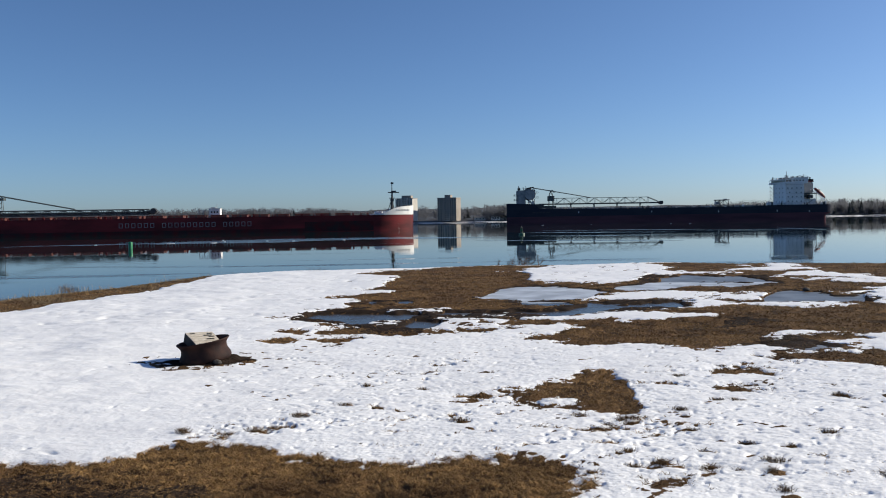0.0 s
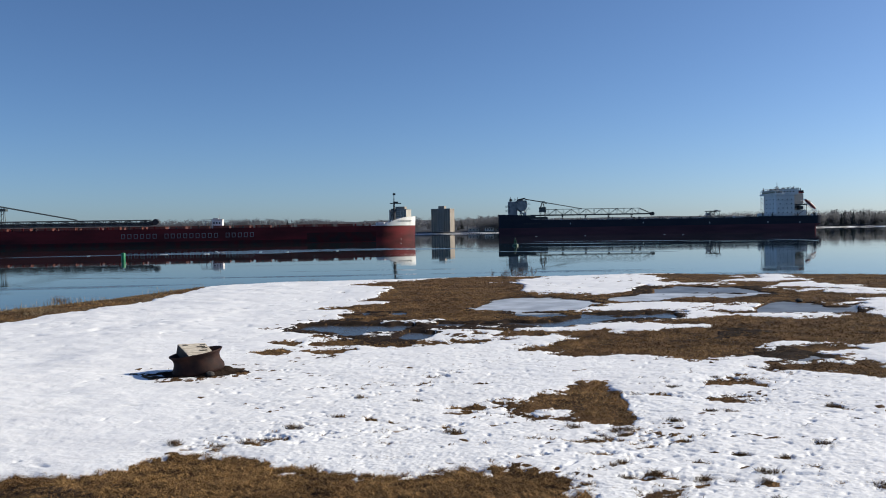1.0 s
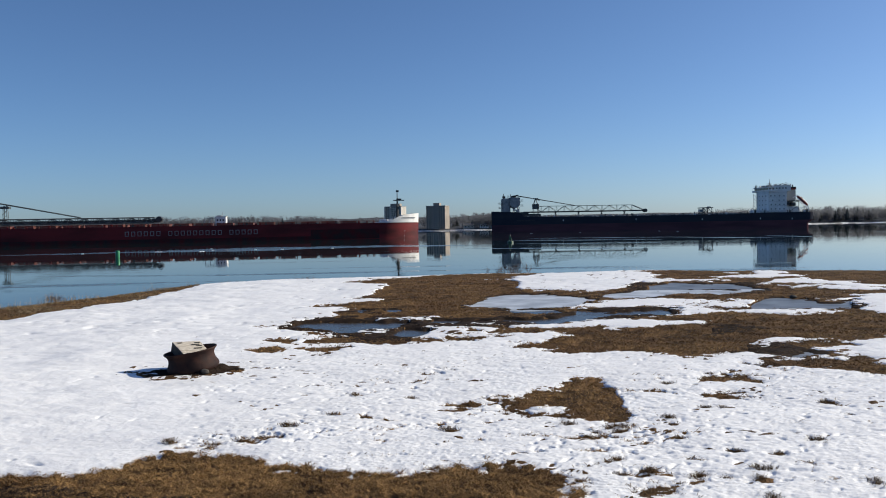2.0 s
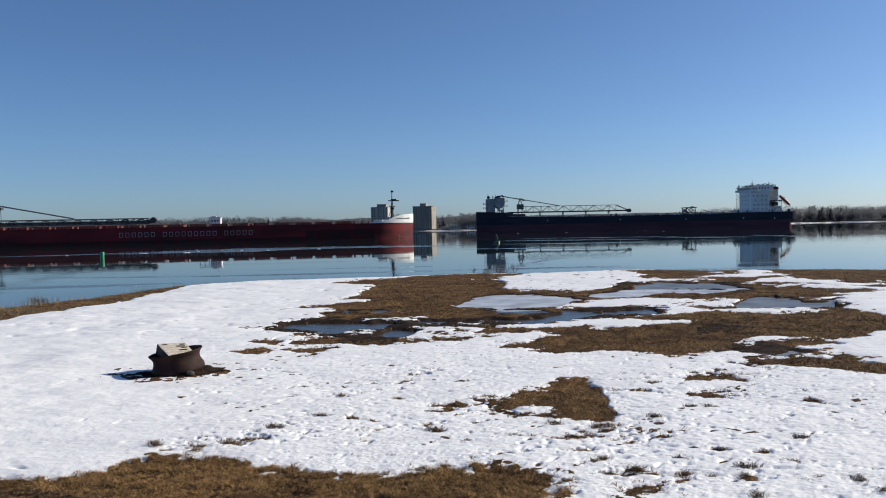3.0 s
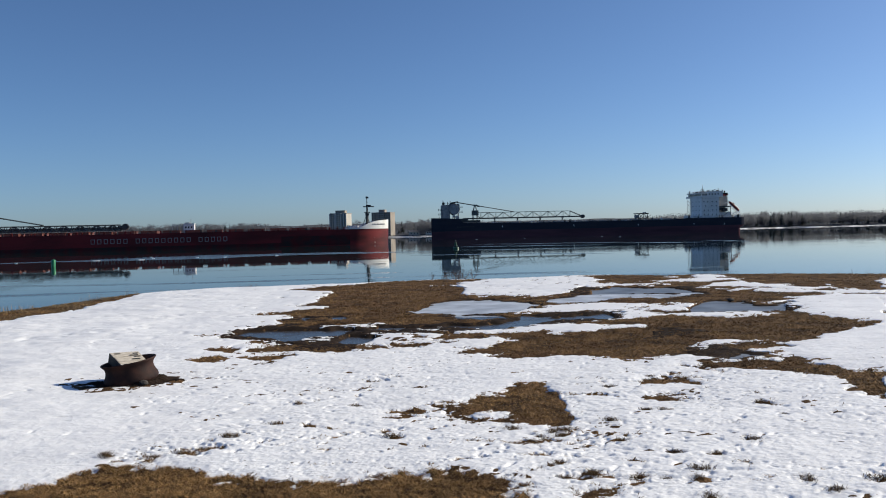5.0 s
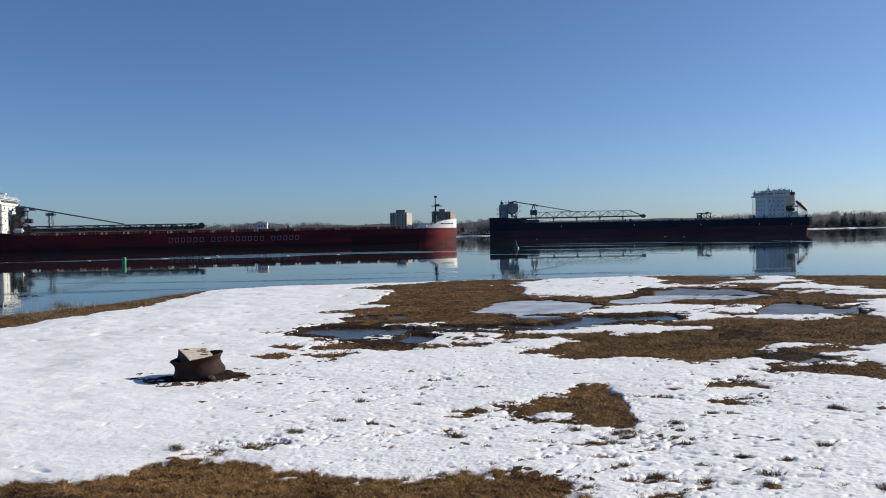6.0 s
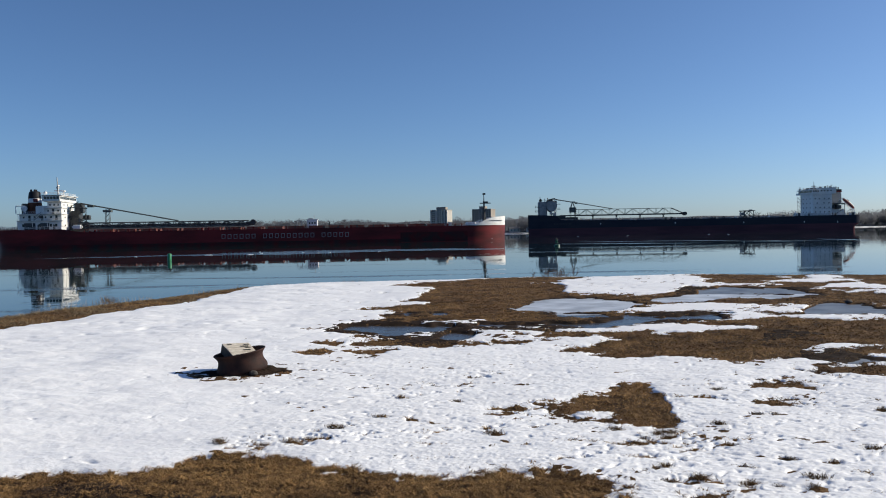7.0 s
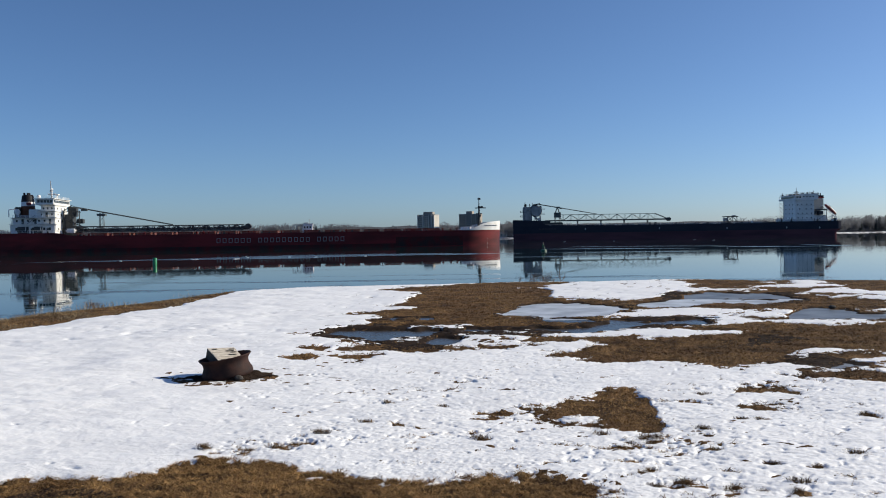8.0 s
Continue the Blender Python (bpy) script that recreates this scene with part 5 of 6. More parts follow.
def build_black_ship():
    L, B = 221.5, 24.0
    bow, stern = 212.0, 6.0
    ship = bpy.data.objects.new("black_cargo_ship", None)
    scene.collection.objects.link(ship)
    tagged(ship, "long black cargo ship with a lattice boom and pale aft house", "cargo ship", "passing ships")

    def top(x):
        return float(np.interp(x, [0, 45, 47, 150, 201, 204, 221.5], [10.6, 10.6, 9.9, 9.9, 10.6, 13.6, 14.5]))
    bm = bmesh.new()
    hull_band(bm, L, B, -2.5, 5.2, bow, stern, rake=0.2, stern_cut=3.4)
    part("lower_hull", bm, HULL_BOOT, ship, "maroon bottom paint, lifted paler for haze", smooth=True)
    bm = bmesh.new()
    hull_band(bm, L, B, 5.2, 10.0, bow, stern, flare=0.2, rake=0.2, top=top)
    part("upper_hull", bm, HULL_BLACK, ship, smooth=True)
    bm = bmesh.new()
    deck_sheet(bm, L, B, 9.4, bow, stern, 0.5, 220.5)
    part("deck", bm, DARK, ship)
    bm = bmesh.new()
    box(bm, -4.2, 4.2, -7.5, 7.5, 9.4, 10.4, 0.05)
    box(bm, -4.4, 4.4, -7.7, 7.7, 10.4, 10.7, 0.05)
    first = part("hatch", bm, GREY, ship)
    first.location.x = 56
    for k in range(1, 13):
        ob = new("hatch", first.data)
        ob.parent = ship
        ob.location.x = 56 + 11.0 * k
    bm = bmesh.new()
    railing(bm, [(47, 11.6, 9.7), (201, 11.6, 9.9)], 1.1, 4.0)
    part("railing", bm, GREY, ship)
    bm = bmesh.new()
    railing(bm, [(1, 9.5, 10.5), (7, 11.6, 10.5), (45, 11.6, 10.5)], 1.2, 2.5)
    part("railing", bm, GREY, ship)
    # aft house: the port side (+y) faces the near bank
    h1 = tier("house_block", ship, WHITE, 17.9, 30.6, -10, 10, 9.4, 25.2)
    h2 = tier("bridge", ship, WHITE, 26.4, 31.2, -12, 10.2, 25.2, 28.4, 0.4)
    h3 = tier("upper_house", ship, WHITE, 14.5, 26.4, -8, 9.0, 25.2, 29.3, 0.2)
    for z, xs in ((12.6, (19.6, 22.6, 25.6, 28.6)), (15.6, (19.6, 22.6, 25.6, 28.6)), (18.6, (19.6, 23.0, 27.6)), (21.6, (19.6, 22.6, 26.0, 28.8))):
        for x in xs:
            windows(ship, h1, 'y', 10.02, x, x + 0.8, z, z + 0.7, 1, GLASS, 0.1)
        windows(ship, h1, 'x', 30.62, -8, 8, z, z + 0.8, 3, GLASS, 0.85)
    windows(ship, h2, 'y', 10.24, 26.8, 30.9, 26.3, 27.6, 4, GLASS, 0.25)
    windows(ship, h2, 'x', 31.24, -11.5, 9.8, 26.3, 27.6, 12, GLASS, 0.2)
    windows(ship, h3, 'y', 9.04, 17.0, 25.6, 26.8, 27.7, 4, GLASS, 0.6)
    bm = bmesh.new()
    box(bm, 27.5, 32.2, -13.4, -10.2, 25.0, 26.3, 0.1)
    box(bm, 28.0, 31.8, -13.2, -10.6, 27.9, 28.3, 0.1)
    for px in (28.2, 31.7):
        tube(bm, (px, -13.0, 26.2), (px, -13.0, 28.0), 0.14)
    part("bridge_wing", bm, WHITE, ship)
    bm = bmesh.new()
    box(bm, 27.5, 32.2, 10.2, 12.6, 25.0, 26.2, 0.1)
    part("bridge_wing", bm, WHITE, ship)
    bm = bmesh.new()
    for k in range(5):
        tube(bm, (30.8, -9.0, 11.0 + 2.6 * k), (33.0, -9.0, 12.8 + 2.6 * k), 0.16)
        box(bm, 30.6, 33.2, -10.0, -8.0, 12.9 + 2.6 * k, 13.0 + 2.6 * k)
    tube(bm, (33.1, -9.4, 10.0), (33.1, -9.4, 24.4), 0.1)
    part("outside_stairs", bm, GREY, ship)
    bm = bmesh.new()
    box(bm, 30.6, 36.2, -9, 9, 9.4, 12.4, 0.15)
    part("fore_deckhouse", bm, WHITE, ship)
    bm = bmesh.new()
    for bx, by, bz, sx, sz in ((23.5, 6, 29.3, 1.4, 0.7), (21.0, 7, 29.3, 0.8, 0.9), (16.0, 4, 29.3, 1.3, 0.9), (29.5, 6, 28.4, 1.2, 0.9), (28.0, -3, 28.4, 1.6, 1.1), (27.5, 7, 28.4, 0.9, 0.8), (30.4, -11, 28.4, 0.7, 1.3)):
        box(bm, bx, bx + sx, by, by + 1.2, bz, bz + sz, 0.1)
    part("roof_gear", bm, DARK, ship)
    for ax, ay, az, ah in ((30.6, -10.5, 28.4, 2.2), (29.2, 8.5, 28.4, 1.8), (27.0, 3.0, 28.4, 2.6), (19.0, 6.0, 29.3, 1.6), (17.2, 7.5, 29.3, 2.0)):
        bm = bmesh.new()
        tube(bm, (ax, ay, az), (ax, ay, az + ah), 0.12)
        box(bm, ax - 0.5, ax + 0.5, ay - 0.15, ay + 0.15, az + ah - 0.5, az + ah - 0.25)
        part("antenna", bm, GREY, ship)
    bm = bmesh.new()
    for zz in (12.2, 15.2, 18.2, 21.2, 24.4):
        box(bm, 17.7, 30.8, 10.0, 10.12, zz - 0.1, zz)
    part("deck_edge", bm, GREY, ship)
    g = random.Random(23)
    for k in range(24):                      # vents, lockers and posts round the aft deck
        bx, by = g.uniform(1.5, 44), g.uniform(8.6, 11.0)
        hh, sw = g.uniform(1.2, 3.2), g.uniform(0.25, 0.9)
        bm = bmesh.new()
        box(bm, bx - sw, bx + sw, by - 0.4, by + 0.4, 9.4, 9.4 + hh, 0.1)
        tube(bm, (bx, by, 9.4 + hh), (bx, by, 9.9 + hh + g.uniform(0, 1.0)), 0.14)
        part("deck_post", bm, g.choice((WHITE, WHITE, GREY, DARK)), ship)
    bm = bmesh.new()
    railing(bm, [(26.4, 10.5, 28.4), (31.5, 10.5, 28.4), (31.5, -12, 28.4)], 1.0, 1.5)
    part("railing", bm, GREY, ship)
    bm = bmesh.new()
    railing(bm, [(14.6, 9.0, 29.3), (27.0, 9.0, 29.3)], 0.9, 1.5)
    part("railing", bm, GREY, ship)
    bm = bmesh.new()
    box(bm, 7.5, 17.9, -7, 6.5, 9.4, 14.6, 0.4)
    part("engine_casing", bm, WHITE, ship)
    bm = bmesh.new()
    box(bm, 9.2, 17.5, -4.5, 5.5, 18.6, 26.2, 0.5)
    box(bm, 11.0, 17.5, -4.0, 5.0, 14.6, 18.6, 0.2)
    fun = part("funnel", bm, PALE, ship, "pale grey funnel casing")
    bm = bmesh.new()
    box(bm, 9.0, 14.6, -4.7, 5.7, 26.2, 27.0, 0.1)
    part("funnel_band", bm, ORANGE, fun, "dull red painted band")
    bm = bmesh.new()
    box(bm, 9.1, 14.4, -4.6, 5.6, 27.0, 28.2, 0.2)
    for k in range(4):
        tube(bm, (10.0 + 1.5 * k, 2.0, 28.0), (9.9 + 1.5 * k, 2.0, 29.8 + 0.3 * (k % 2)), 0.42, seg=8)
    part("funnel_top", bm, BLACK, fun)
    bm = bmesh.new()
    box(bm, 8.6, 17.2, 5.6, 9.2, 17.8, 18.6, 0.1)
    box(bm, 11.0, 14.4, 5.8, 8.8, 14.8, 17.4, 0.2)
    box(bm, 15.2, 17.4, 5.6, 8.6, 15.6, 17.6, 0.2)
    tube(bm, (8.9, 8.8, 10.0), (8.9, 8.8, 18.0), 0.2)
    tube(bm, (16.8, 8.8, 10.0), (10.0, 8.8, 14.8), 0.16)
    part("aft_machinery", bm, DARK, ship)
    # free-fall lifeboat on its ramp
    bm = bmesh.new()
    tilt = pose(5.2, 6.4, 18.3, 0, -42, 0)
    rings = [(-5.0, 0.5, 0.3), (-4.2, 1.2, 1.0), (-1.8, 1.5, 1.35), (1.5, 1.5, 1.35), (4.0, 1.1, 1.1), (5.0, 0.4, 0.5)]
    prev = None
    for x, w, h in rings:
        ring = [bm.verts.new(tilt @ Vector((x, w * math.cos(a), h * math.sin(a) * (1.0 if math.sin(a) > 0 else 0.8)))) for a in [2 * math.pi * k / 12 for k in range(12)]]
        if prev:
            for k in range(12):
                bm.faces.new((prev[k], prev[(k + 1) % 12], ring[(k + 1) % 12], ring[k]))
        else:
            bm.faces.new(ring)
        prev = ring
    bm.faces.new(prev)
    box(bm, 0.8, 2.6, -0.8, 0.8, 0.8, 1.6, 0.3, tilt)
    part("lifeboat", bm, ORANGE, ship, "dull red enclosed lifeboat", smooth=False)
    bm = bmesh.new()
    for y in (5.0, 7.8):
        tube(bm, (9.6, y, 20.4), (1.4, y, 13.4), 0.2)
        tube(bm, (8.4, y, 10), (8.4, y, 19.4), 0.18)
        tube(bm, (3.0, y, 10), (3.0, y, 14.8), 0.18)
        tube(bm, (8.4, y, 12), (3.0, y, 14.6), 0.14)
    tube(bm, (12.0, 6.4, 20.6), (8.0, 6.4, 22.2), 0.3)
    tube(bm, (1.6, 7.6, 10.4), (1.2, 7.6, 15.6), 0.14)
    part("lifeboat_ramp", bm, WHITE, ship)
    bm = bmesh.new()
    tube(bm, (25.6, 0, 28.4), (25.6, 0, 34.0), 0.3, 0.12, 8)
    tube(bm, (25.6, -2, 31.2), (25.6, 2, 31.2), 0.12)
    tube(bm, (24.0, 0, 30.6), (27.4, 0, 30.6), 0.2)
    box(bm, 24.6, 26.6, -0.5, 0.5, 29.4, 30.0, 0.1)
    part("mast", bm, GREY, ship)
    bm = bmesh.new()
    for x, y in ((27.5, -8), (29.0, 2), (30.5, -4)):
        bmesh.ops.create_uvsphere(bm, u_segments=10, v_segments=6, radius=0.55, matrix=Matrix.Translation((x, y, 29.0)))
    part("radome", bm, WHITE, ship, smooth=True)
    # travelling hatch crane
    bm = bmesh.new()
    for x in (70.2, 77.0):
        for y in (1.5, 9.5):
            tube(bm, (x, y, 9.6), (x + (0.5 if x < 76 else -0.5), y, 14.6), 0.3, 0.24, 6)
        tube(bm, (x, 1.5, 11.0), (x, 9.5, 11.0), 0.3)
        tube(bm, (x, 1.5, 14.6), (x, 9.5, 14.6), 0.3)
    for y in (1.5, 9.5):
        tube(bm, (69.6, y, 14.6), (77.6, y, 14.6), 0.3)
        tube(bm, (70.2, y, 11.0), (73.6, y, 14.6), 0.2)
        tube(bm, (77.0, y, 11.0), (73.6, y, 14.6), 0.2)
        tube(bm, (69.4, y, 10.0), (78.8, y, 10.0), 0.28)
    crane = part("hatch_crane", bm, DARK, ship)
    bm = bmesh.new()
    box(bm, 76.0, 78.6, 5, 8.5, 11.6, 13.6, 0.15)
    part("cab", bm, GREY, crane)
    bm = bmesh.new()
    box(bm, 70.4, 72.0, 4, 7, 14.6, 15.5, 0.15)
    part("winch", bm, GREY, crane)
    # forward elevator tower and boom
    bm = bmesh.new()
    lathe(bm, [(0.0, -4.0), (3.6, -4.0), (3.8, -3.6), (3.8, 3.6), (3.6, 4.0), (0.0, 4.0)], 22, turn=pose(206.0, 1.0, 20.4, 90, 0, 0))
    box(bm, 202.4, 209.4, -3.0, 4.7, 20.2, 24.0, 0.4)
    box(bm, 205.0, 208.4, -2.5, 4.5, 24.0, 24.9, 0.3)
    box(bm, 209.0, 214.6, -3.5, 4.0, 13.5, 23.4, 0.4)
    for tx in (203.2, 206.2):
        for ty in (-3, 4.6):
            tube(bm, (tx, ty, 9.6), (tx, ty, 17.5), 0.3)
    tube(bm, (203.2, 4.6, 11), (206.2, 4.6, 16.5), 0.2)
    tube(bm, (206.2, 4.6, 11), (203.2, 4.6, 16.5), 0.2)
    tow = part("elevator_tower", bm, TOWERGREY, ship, "tall grey conveyor tower at the bow")
    bm = bmesh.new()
    box(bm, 212.4, 214.2, 1.0, 2.8, 23.2, 25.4, 0.4)
    for dx, dz in ((213.4, 26.6), (210.2, 25.6), (208.4, 26.2)):
        tube(bm, (dx, 1, 20), (dx, 1, dz), 0.22)
    for z in (16.6, 19.6):
        railing(bm, [(214.6, 3.5, z), (216.6, 3.5, z), (216.6, 0, z)], 1.0, 1.0)
        box(bm, 214.4, 216.8, 0.0, 3.8, z - 0.12, z)
    for z in (18.0, 21.4):
        railing(bm, [(200.4, 5.0, z), (202.6, 5.0, z)], 1.0, 1.0)
        box(bm, 200.2, 202.6, 2.0, 5.2, z - 0.12, z)
    railing(bm, [(202.4, 5.0, 24.0), (214.0, 4.2, 23.6)], 0.9, 1.6)
    tube(bm, (208.4, 4.9, 24.6), (203.6, 4.9, 25.4), 0.4)
    tube(bm, (203.0, 5.0, 13.0), (208.6, 5.0, 17.4), 0.35)
    part("tower_gear", bm, DARK, tow)
    bm = bmesh.new()
    lathe(bm, [(0.0, -0.2), (1.0, -0.2), (1.2, 0.2), (0.0, 0.4)], 16, turn=pose(204.6, 6.4, 14.6, -90, 0, 0))
    lathe(bm, [(0.0, -0.2), (0.7, -0.2), (0.8, 0.2), (0.0, 0.4)], 16, turn=pose(207.0, 6.6, 15.4, -90, 0, 0))
    part("vent_cowl", bm, PALE, ship)
    bm = bmesh.new()
    box(bm, 188, 203, -4, 4, 9.4, 12.6, 0.3)
    box(bm, 191, 202, 4, 9, 9.4, 12.0, 0.2)
    box(bm, 197, 203, 2, 7, 12, 13.8, 0.3)
    part("conveyor_housing", bm, DARK, ship)
    bm = bmesh.new()
    truss(bm, 124.5, 193, 4, 1.5, 13.7, 17.6, 5.3, 0.125)
    boom = part("boom", bm, BOOM, ship, "grey lattice unloading boom over the deck")
    bm = bmesh.new()
    box(bm, 116, 200, 2.8, 5.2, 13.2, 14.1)
    part("conveyor", bm, DARK, boom)
    bm = bmesh.new()
    for y in (2.5, 5.5):
        tube(bm, (124.5, y, 17.5), (116.5, y, 14.0), 0.18)
    part("boom_tip_brace", bm, BOOM, boom)
    bm = bmesh.new()
    tube(bm, (115.6, 2.2, 13.6), (115.6, 5.8, 13.6), 1.25, seg=14)
    part("head_pulley", bm, DARK, boom)
    bm = bmesh.new()
    tube(bm, (205.6, 4, 25.3), (164.6, 4, 17.8), 0.28)
    tube(bm, (204, 5.4, 24.6), (164.6, 5.4, 17.7), 0.14)
    box(bm, 188.6, 190.2, 3.4, 4.8, 21.6, 22.6, 0.1)
    part("boom_stay", bm, BOOM, boom)
    bm = bmesh.new()
    for x in (190.2, 193.2):
        for y in (2, 6):
            tube(bm, (x, y, 9.4), (x, y, 19.0), 0.2)
    box(bm, 189.6, 193.8, 2.0, 6.0, 15.8, 19.2)
    for y in (2.8, 5.2):
        tube(bm, (190.4, y, 19.0), (191.7, y, 23.2), 0.18)
        tube(bm, (193.0, y, 19.0), (191.7, y, 23.2), 0.18)
    box(bm, 190.2, 193.4, 2.6, 5.4, 22.6, 23.2)
    part("boom_tower", bm, BOOM, ship)
    for x in (130, 146, 162, 178):
        bm = bmesh.new()
        for y in (2.9, 5.1):
            tube(bm, (x - 0.6, y, 9.4), (x, y, 13.2), 0.14)
            tube(bm, (x + 0.6, y, 9.4), (x, y, 13.2), 0.14)
        box(bm, x - 0.4, x + 0.4, 2.5, 5.5, 12.9, 13.18)
        part("boom_cradle", bm, DARK, ship)
    g = random.Random(17)
    for k in range(34):
        bm = bmesh.new()
        x = 50 + k * 4.5 + g.uniform(-1.5, 1.5)
        h, w = g.uniform(0.7, 2.2), g.uniform(0.3, 0.8)
        yy = 10.4 + g.uniform(-0.6, 0.3)
        box(bm, x, x + w * 2, yy - w / 2, yy + w / 2, 9.4, 9.4 + h, 0.08)
        part("deck_vent", bm, g.choice((GREY, DARK, DARK, WHITE)), ship)
    # hull marks as bars
    for x, z in ((15, 5.6), (37.4, 6.0), (78, 6.3), (124, 6.9), (174, 7.2)):
        bm = bmesh.new()
        box(bm, x, x + 0.45, B / 2 - 0.02, B / 2 + 0.06, z, z + 1.1)
        part("hull_mark", bm, WHITE, ship)
    for k in range(12):
        bm = bmesh.new()
        box(bm, 194 + k * 1.0, 194.5 + k * 1.0, B / 2 - 0.02, B / 2 + 0.06, 7.6, 8.5)
        part("painted_bar", bm, FAINT, ship)
    return ship


# ---- far shore ----
def shore_y(x):
    return 1030 + 0.10 * np.clip(x - 250, 0, 2000) + 12 * np.sin(x / 90.0) + 7 * np.sin(x / 31.0 + 1)


def far_height(x, y):
    d = y - shore_y(x)
    base = WATER - 1.5 + np.clip(d, 0, 40) * 0.12 + np.clip(d - 40, 0, 400) * 0.012
    hill = np.clip((d - 500) / 1500, 0, 1) ** 1.3 * (34 + 22 * fbm(x / 420.0, y / 600.0 + 4, 3))
    return base + hill


def build_far_shore():
    xs = np.linspace(-2600, 3000, 240)
    ds = np.concatenate([np.linspace(0, 60, 14), np.geomspace(75, 3200, 26)])
    d, x = np.meshgrid(ds, xs, indexing="ij")
    y = shore_y(x) + d
    v = np.stack([x, y, far_height(x, y)], -1).reshape(-1, 3)
    ob = mesh_object("far_shore", v, grid_faces(len(ds), len(xs)), FARLAND, True)
    tagged(ob, "low wooded far bank of the river", "far bank", kind="structure")
    ds = np.linspace(11.5, 17.5, 6)
    d, x = np.meshgrid(ds, np.linspace(-2600, 3000, 900), indexing="ij")
    d = d + (d - 12) * 0.8 * fbm(x / 14.0, d, 3)
    y = shore_y(x) + d
    z = far_height(x, y) + 0.35 + 0.6 * fbm(x / 9.0, y / 9.0, 4)
    ob = mesh_object("shore_ice", np.stack([x, y, z], -1).reshape(-1, 3), grid_faces(6, 900), FARSNOW, True)
    tagged(ob, "broken band of white snow and ice along the far bank", "shore snow", kind="stuff")
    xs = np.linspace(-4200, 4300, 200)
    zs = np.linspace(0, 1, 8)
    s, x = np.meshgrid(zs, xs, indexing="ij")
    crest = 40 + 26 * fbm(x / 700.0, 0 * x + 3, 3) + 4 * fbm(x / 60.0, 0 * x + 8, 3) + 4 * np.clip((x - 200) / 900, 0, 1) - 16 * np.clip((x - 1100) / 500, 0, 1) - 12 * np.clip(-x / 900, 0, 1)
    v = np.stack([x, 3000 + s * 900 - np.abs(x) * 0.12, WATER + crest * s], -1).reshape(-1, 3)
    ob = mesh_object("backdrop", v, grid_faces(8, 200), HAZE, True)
    tagged(ob, "hazy blue-grey wooded hills on the horizon", "hills", kind="structure")


def build_woods():
    g = np.random.default_rng(41)
    tv, tf, pv, pf = [], [], [], []
    nt, npn = 0, 0
    count = 4300
    for k in range(count):
        x = g.uniform(-900, 1400)
        d = 24 + 160 * g.random() ** 1.7
        y = float(shore_y(np.array(x))) + d
        if -40 < x < 95 and d < 70:
            continue
        z = float(far_height(np.array(x), np.array(y)))
        h = g.uniform(12, 21) * (1.0 + 0.35 * float(fbm(np.array(x / 60.0), np.array(2.0), 3))) * float(np.interp(x, [-900, 120, 200, 400, 470, 1400], [0.85, 0.92, 0.66, 0.72, 0.98, 1.02]))
        conifer = g.random() < np.clip(0.08 + (0.05 if x > 450 else 0.0) + 0.6 * float(fbm(np.array(x / 45.0), np.array(7.0), 2)), 0.02, 0.5)
        if conifer:
            h *= g.uniform(0.7, 1.0)
            layers = 5
            for j in range(layers):
                zb = z + h * (0.1 + 0.16 * j)
                zt = zb + h * 0.3
                r = h * 0.26 * (1 - j / (layers + 0.6)) * g.uniform(0.8, 1.25)
                m = 6
                a = np.linspace(0, 2 * math.pi, m, endpoint=False) + g.uniform(0, 3)
                rr = r * g.uniform(0.6, 1.25, m)
                ring = np.stack([x + rr * np.cos(a), y + rr * np.sin(a), zb + g.uniform(-0.4, 0.4, m)], -1)
                pv.append(np.concatenate([ring, [[x, y, zt]]]))
                pf.append(np.stack([np.arange(m), (np.arange(m) + 1) % m, np.full(m, m)], -1) + npn)
                npn += m + 1
        else:
            m = 150                          # a rounded crown of small twig clumps with gaps
            q = g.normal(0, 1, (m, 3))
            q /= np.linalg.norm(q, axis=1)[:, None]
            q *= (0.35 + 0.65 * g.random(m) ** 0.6)[:, None]
            mid = np.array([x, y, z + h * 0.6]) + q * np.array([h * 0.34, h * 0.34, h * 0.42])
            w1 = g.normal(0, 1, (m, 3)) * (0.42, 0.42, 0.55)
            w2 = g.normal(0, 1, (m, 3)) * (0.42, 0.42, 0.55)
            tri = np.stack([mid - w1, mid + w1, mid + w2], 1).reshape(-1, 3)
            tv.append(tri)
            tf.append(np.arange(3 * m).reshape(-1, 3) + nt)
            nt += 3 * m
            trunk = np.array([[x - 0.25, y, z], [x + 0.25, y, z], [x, y, z + h * 0.8]])
            tv.append(trunk)
            tf.append(np.array([[0, 1, 2]]) + nt)
            nt += 3
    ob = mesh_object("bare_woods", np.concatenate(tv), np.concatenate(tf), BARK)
    tagged(ob, "leafless trees along the far bank, toned blue-grey for haze", "woods", kind="stuff")
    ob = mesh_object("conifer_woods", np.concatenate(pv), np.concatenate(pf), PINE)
    tagged(ob, "conifers among the far trees, paled for haze", "woods", kind="stuff")


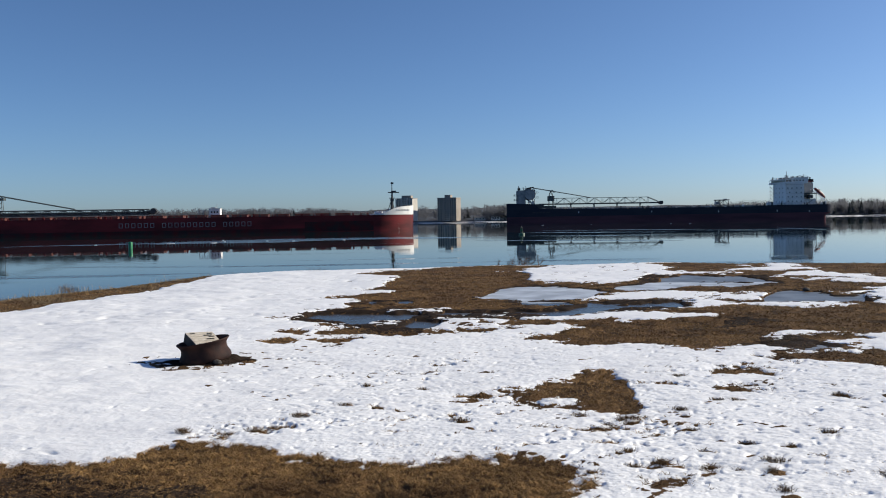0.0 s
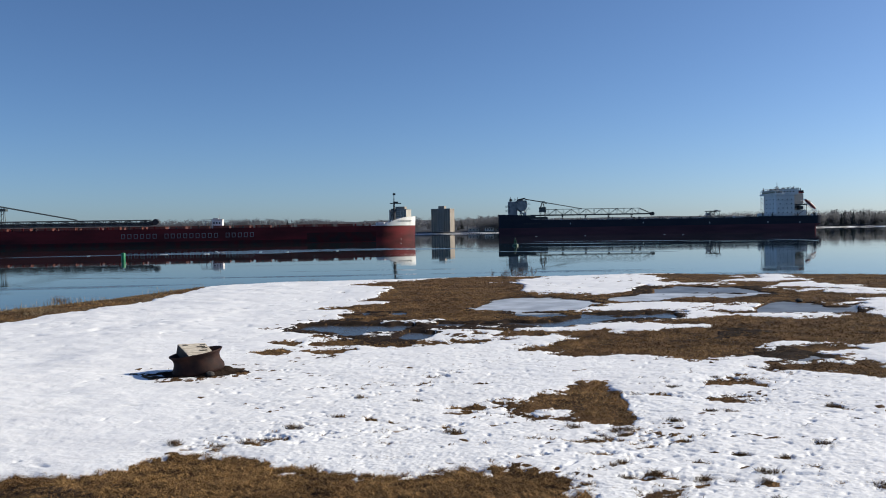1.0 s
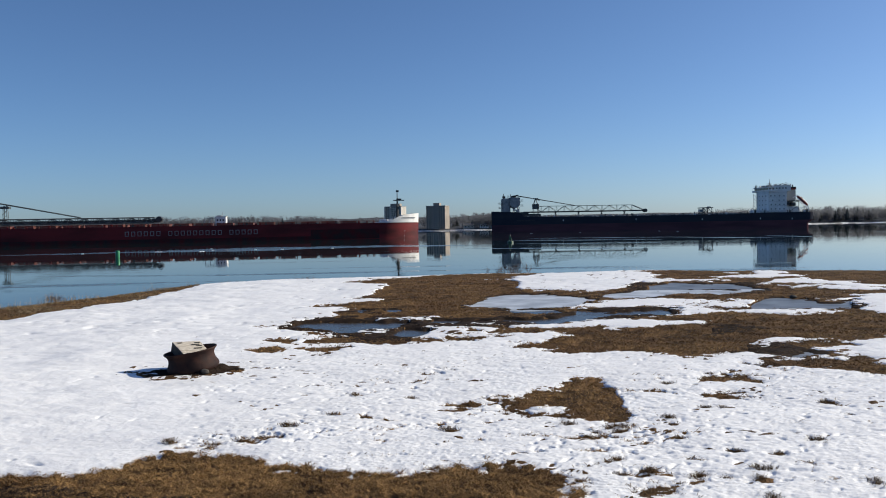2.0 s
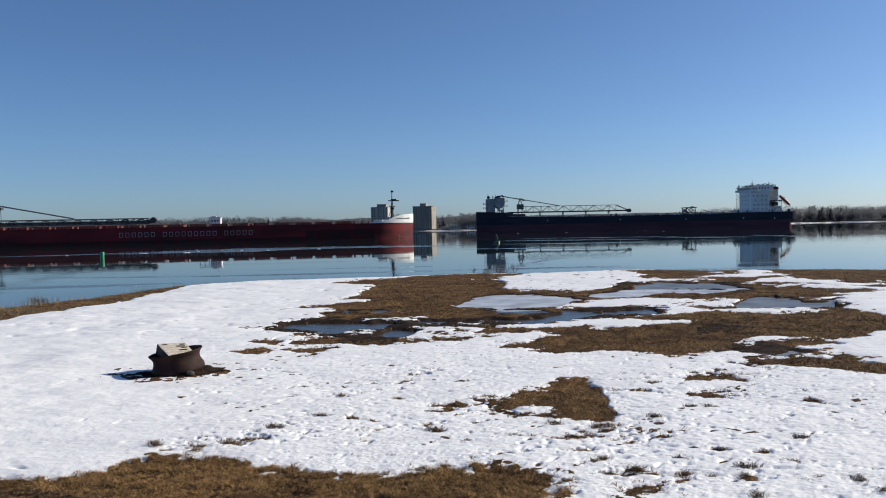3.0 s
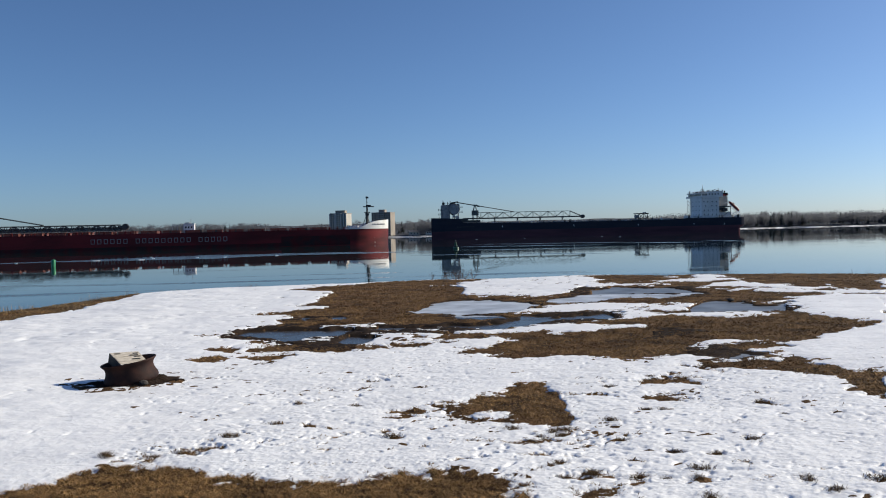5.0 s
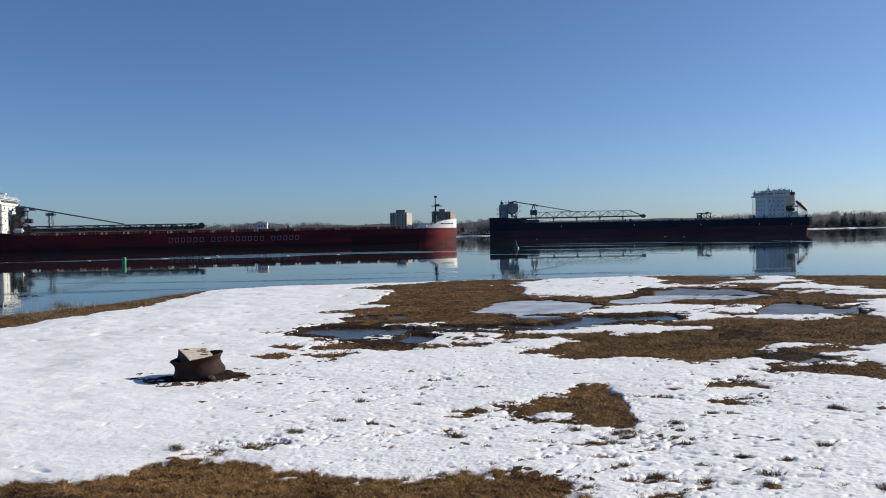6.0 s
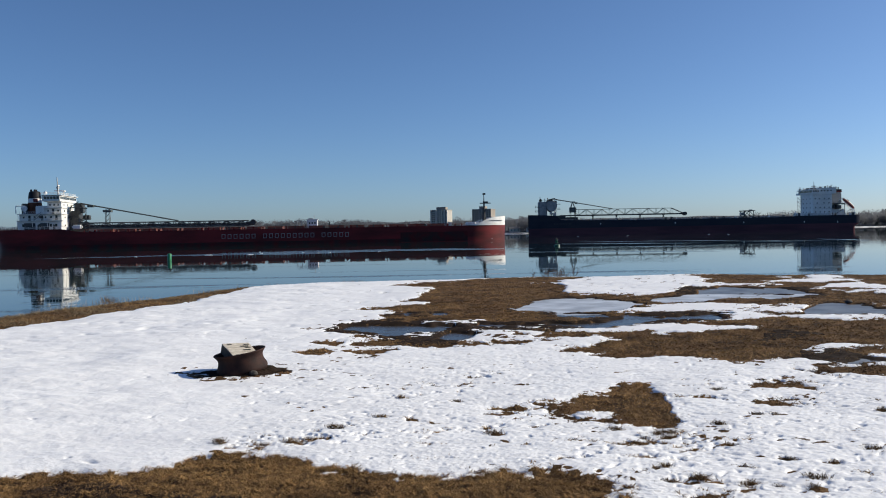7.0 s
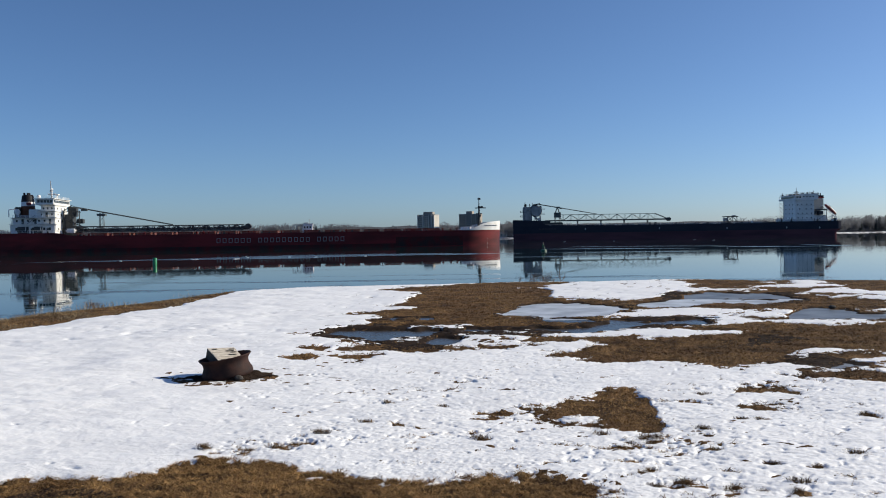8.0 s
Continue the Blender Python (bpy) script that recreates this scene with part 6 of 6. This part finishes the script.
def build_tower(x0, x1, pent0, pent1, wall_mat, label, piers):
    b = bpy.data.objects.new("apartment_building", None)
    scene.collection.objects.link(b)
    tagged(b, label, "apartment building", "towers on the far bank")
    yc = 1075.0
    base = float(far_height(np.array((x0 + x1) / 2), np.array(yc))) - 0.5
    w = x1 - x0
    H = 28.6 - base
    bm = bmesh.new()
    box(bm, 0, w, 0, 18, 0, H, 0.1)
    wall = part("wall", bm, wall_mat, b)
    bm = bmesh.new()
    box(bm, -0.3, w + 0.3, -0.3, 18.3, H, H + 0.7)
    part("parapet", bm, BALCONY, b)
    bm = bmesh.new()
    box(bm, pent0 - x0, pent1 - x0, 4, 12, H + 0.7, H + 4.2, 0.1)
    part("penthouse", bm, CONCRETE, b)
    floors = 11
    fh = H / floors
    bm = bmesh.new()
    box(bm, -0.9, 0.9, -0.06, 0.06, -0.75, 0.75)
    proto = part("window", bm, GLASS, wall)
    proto.location = (1.8, -0.03, fh * 0.6)
    first = True
    for k in range(floors):
        for c in range(8):
            u = (c + 0.5) / 8 * w
            if first:
                proto.location = (u, -0.03, fh * (k + 0.6))
                first = False
                continue
            ob = new("window", proto.data)
            ob.parent = wall
            ob.location = (u, -0.03, fh * (k + 0.6))
        bm = bmesh.new()
        box(bm, w * 0.36, w * 0.66, -1.6, 0, fh * k + 0.1, fh * k + 0.35)
        box(bm, w * 0.36, w * 0.66, -1.6, -1.48, fh * k + 0.35, fh * k + 1.35)
        part("balcony", bm, PALE if piers else BALCONY, b)
    for u in ((0.02, 0.34, 0.68, 0.84, 0.97) if piers else (0.35, 0.67)):
        bm = bmesh.new()
        box(bm, w * u - 0.7, w * u + 0.7, -2.0 if piers else -1.3, 0, 0, H)
        part("pier", bm, PALE if piers else wall_mat, b)
    b.location = (x0, yc - 9, base)
    b.rotation_euler.z = radians(-20 if piers else -22)


def build_house(x, w, h, col):
    yc = float(shore_y(np.array(x))) + 34
    z = float(far_height(np.array(x), np.array(yc))) - 0.3
    t = bpy.data.objects.new("house", None)
    scene.collection.objects.link(t)
    tagged(t, "small pale house with a grey gable roof on the far bank", "house", "houses on the far bank")
    bm = bmesh.new()
    box(bm, -w / 2, w / 2, -4, 4, 0, h)
    wall = part("wall", bm, col, t)
    bm = bmesh.new()
    v = [bm.verts.new(p) for p in ((-w / 2 - 0.4, -4.5, h), (w / 2 + 0.4, -4.5, h), (w / 2 + 0.4, 4.5, h), (-w / 2 - 0.4, 4.5, h), (-w / 2 - 0.4, 0, h + 2.6), (w / 2 + 0.4, 0, h + 2.6))]
    for f in ((0, 1, 5, 4), (2, 3, 4, 5), (0, 4, 3), (1, 2, 5), (0, 3, 2, 1)):
        bm.faces.new([v[i] for i in f])
    part("roof", bm, ROOF, t)
    for k in range(3):
        bm = bmesh.new()
        u = (k - 1) * w * 0.3
        box(bm, u - 0.7, u + 0.7, -4.06, -3.98, h * 0.4, h * 0.75)
        part("window", bm, GLASS, wall)
    t.location = (x, yc, z)


build_ground()
build_snow()
build_pools()
build_mud()
build_river()
build_river_ice()
build_far_shore()
red_ship = build_red_ship()
black_ship = build_black_ship()
build_tower(37.6, 63.0, 46.0, 54.0, CONCRETE, "tall grey-brown concrete apartment tower with balconies", False)
build_tower(-15.0, 7.5, -9.0, 3.5, PALE, "tall pale apartment tower with vertical concrete piers", True)
for hx, hw, hh, hm in ((92, 14, 4, SIDING), (112, 11, 5, WHITE), (128, 16, 4, SIDING), (420, 14, 4, SIDING), (470, 10, 4, WHITE)):
    build_house(hx, hw, hh, hm)
build_buoys()
build_woods()
build_fire_ring()
build_bush()
build_tufts()
build_reeds()
build_grass()


def motions():
    """Both ships glide past one another at a steady pace."""
    heading = math.degrees(math.atan2(26.0, 219.4))
    c, s = math.cos(radians(heading)), math.sin(radians(heading))

    def red_at(t):
        g = 3.79 * (t - 7)
        return t, pose(-191 + c * g, 360 + s * g, WATER, 0, 0, heading)
    walk(red_ship, [red_at(t) for t in (0.0, 2.0, 4.0, 6.0, 8.0)])

    def black_at(t):
        return t, pose(278.9 - 1.32 * (t - 8), 571, WATER, 0, 0, 180)
    walk(black_ship, [black_at(t) for t in (0.0, 2.0, 4.0, 6.0, 8.0)])


motions()
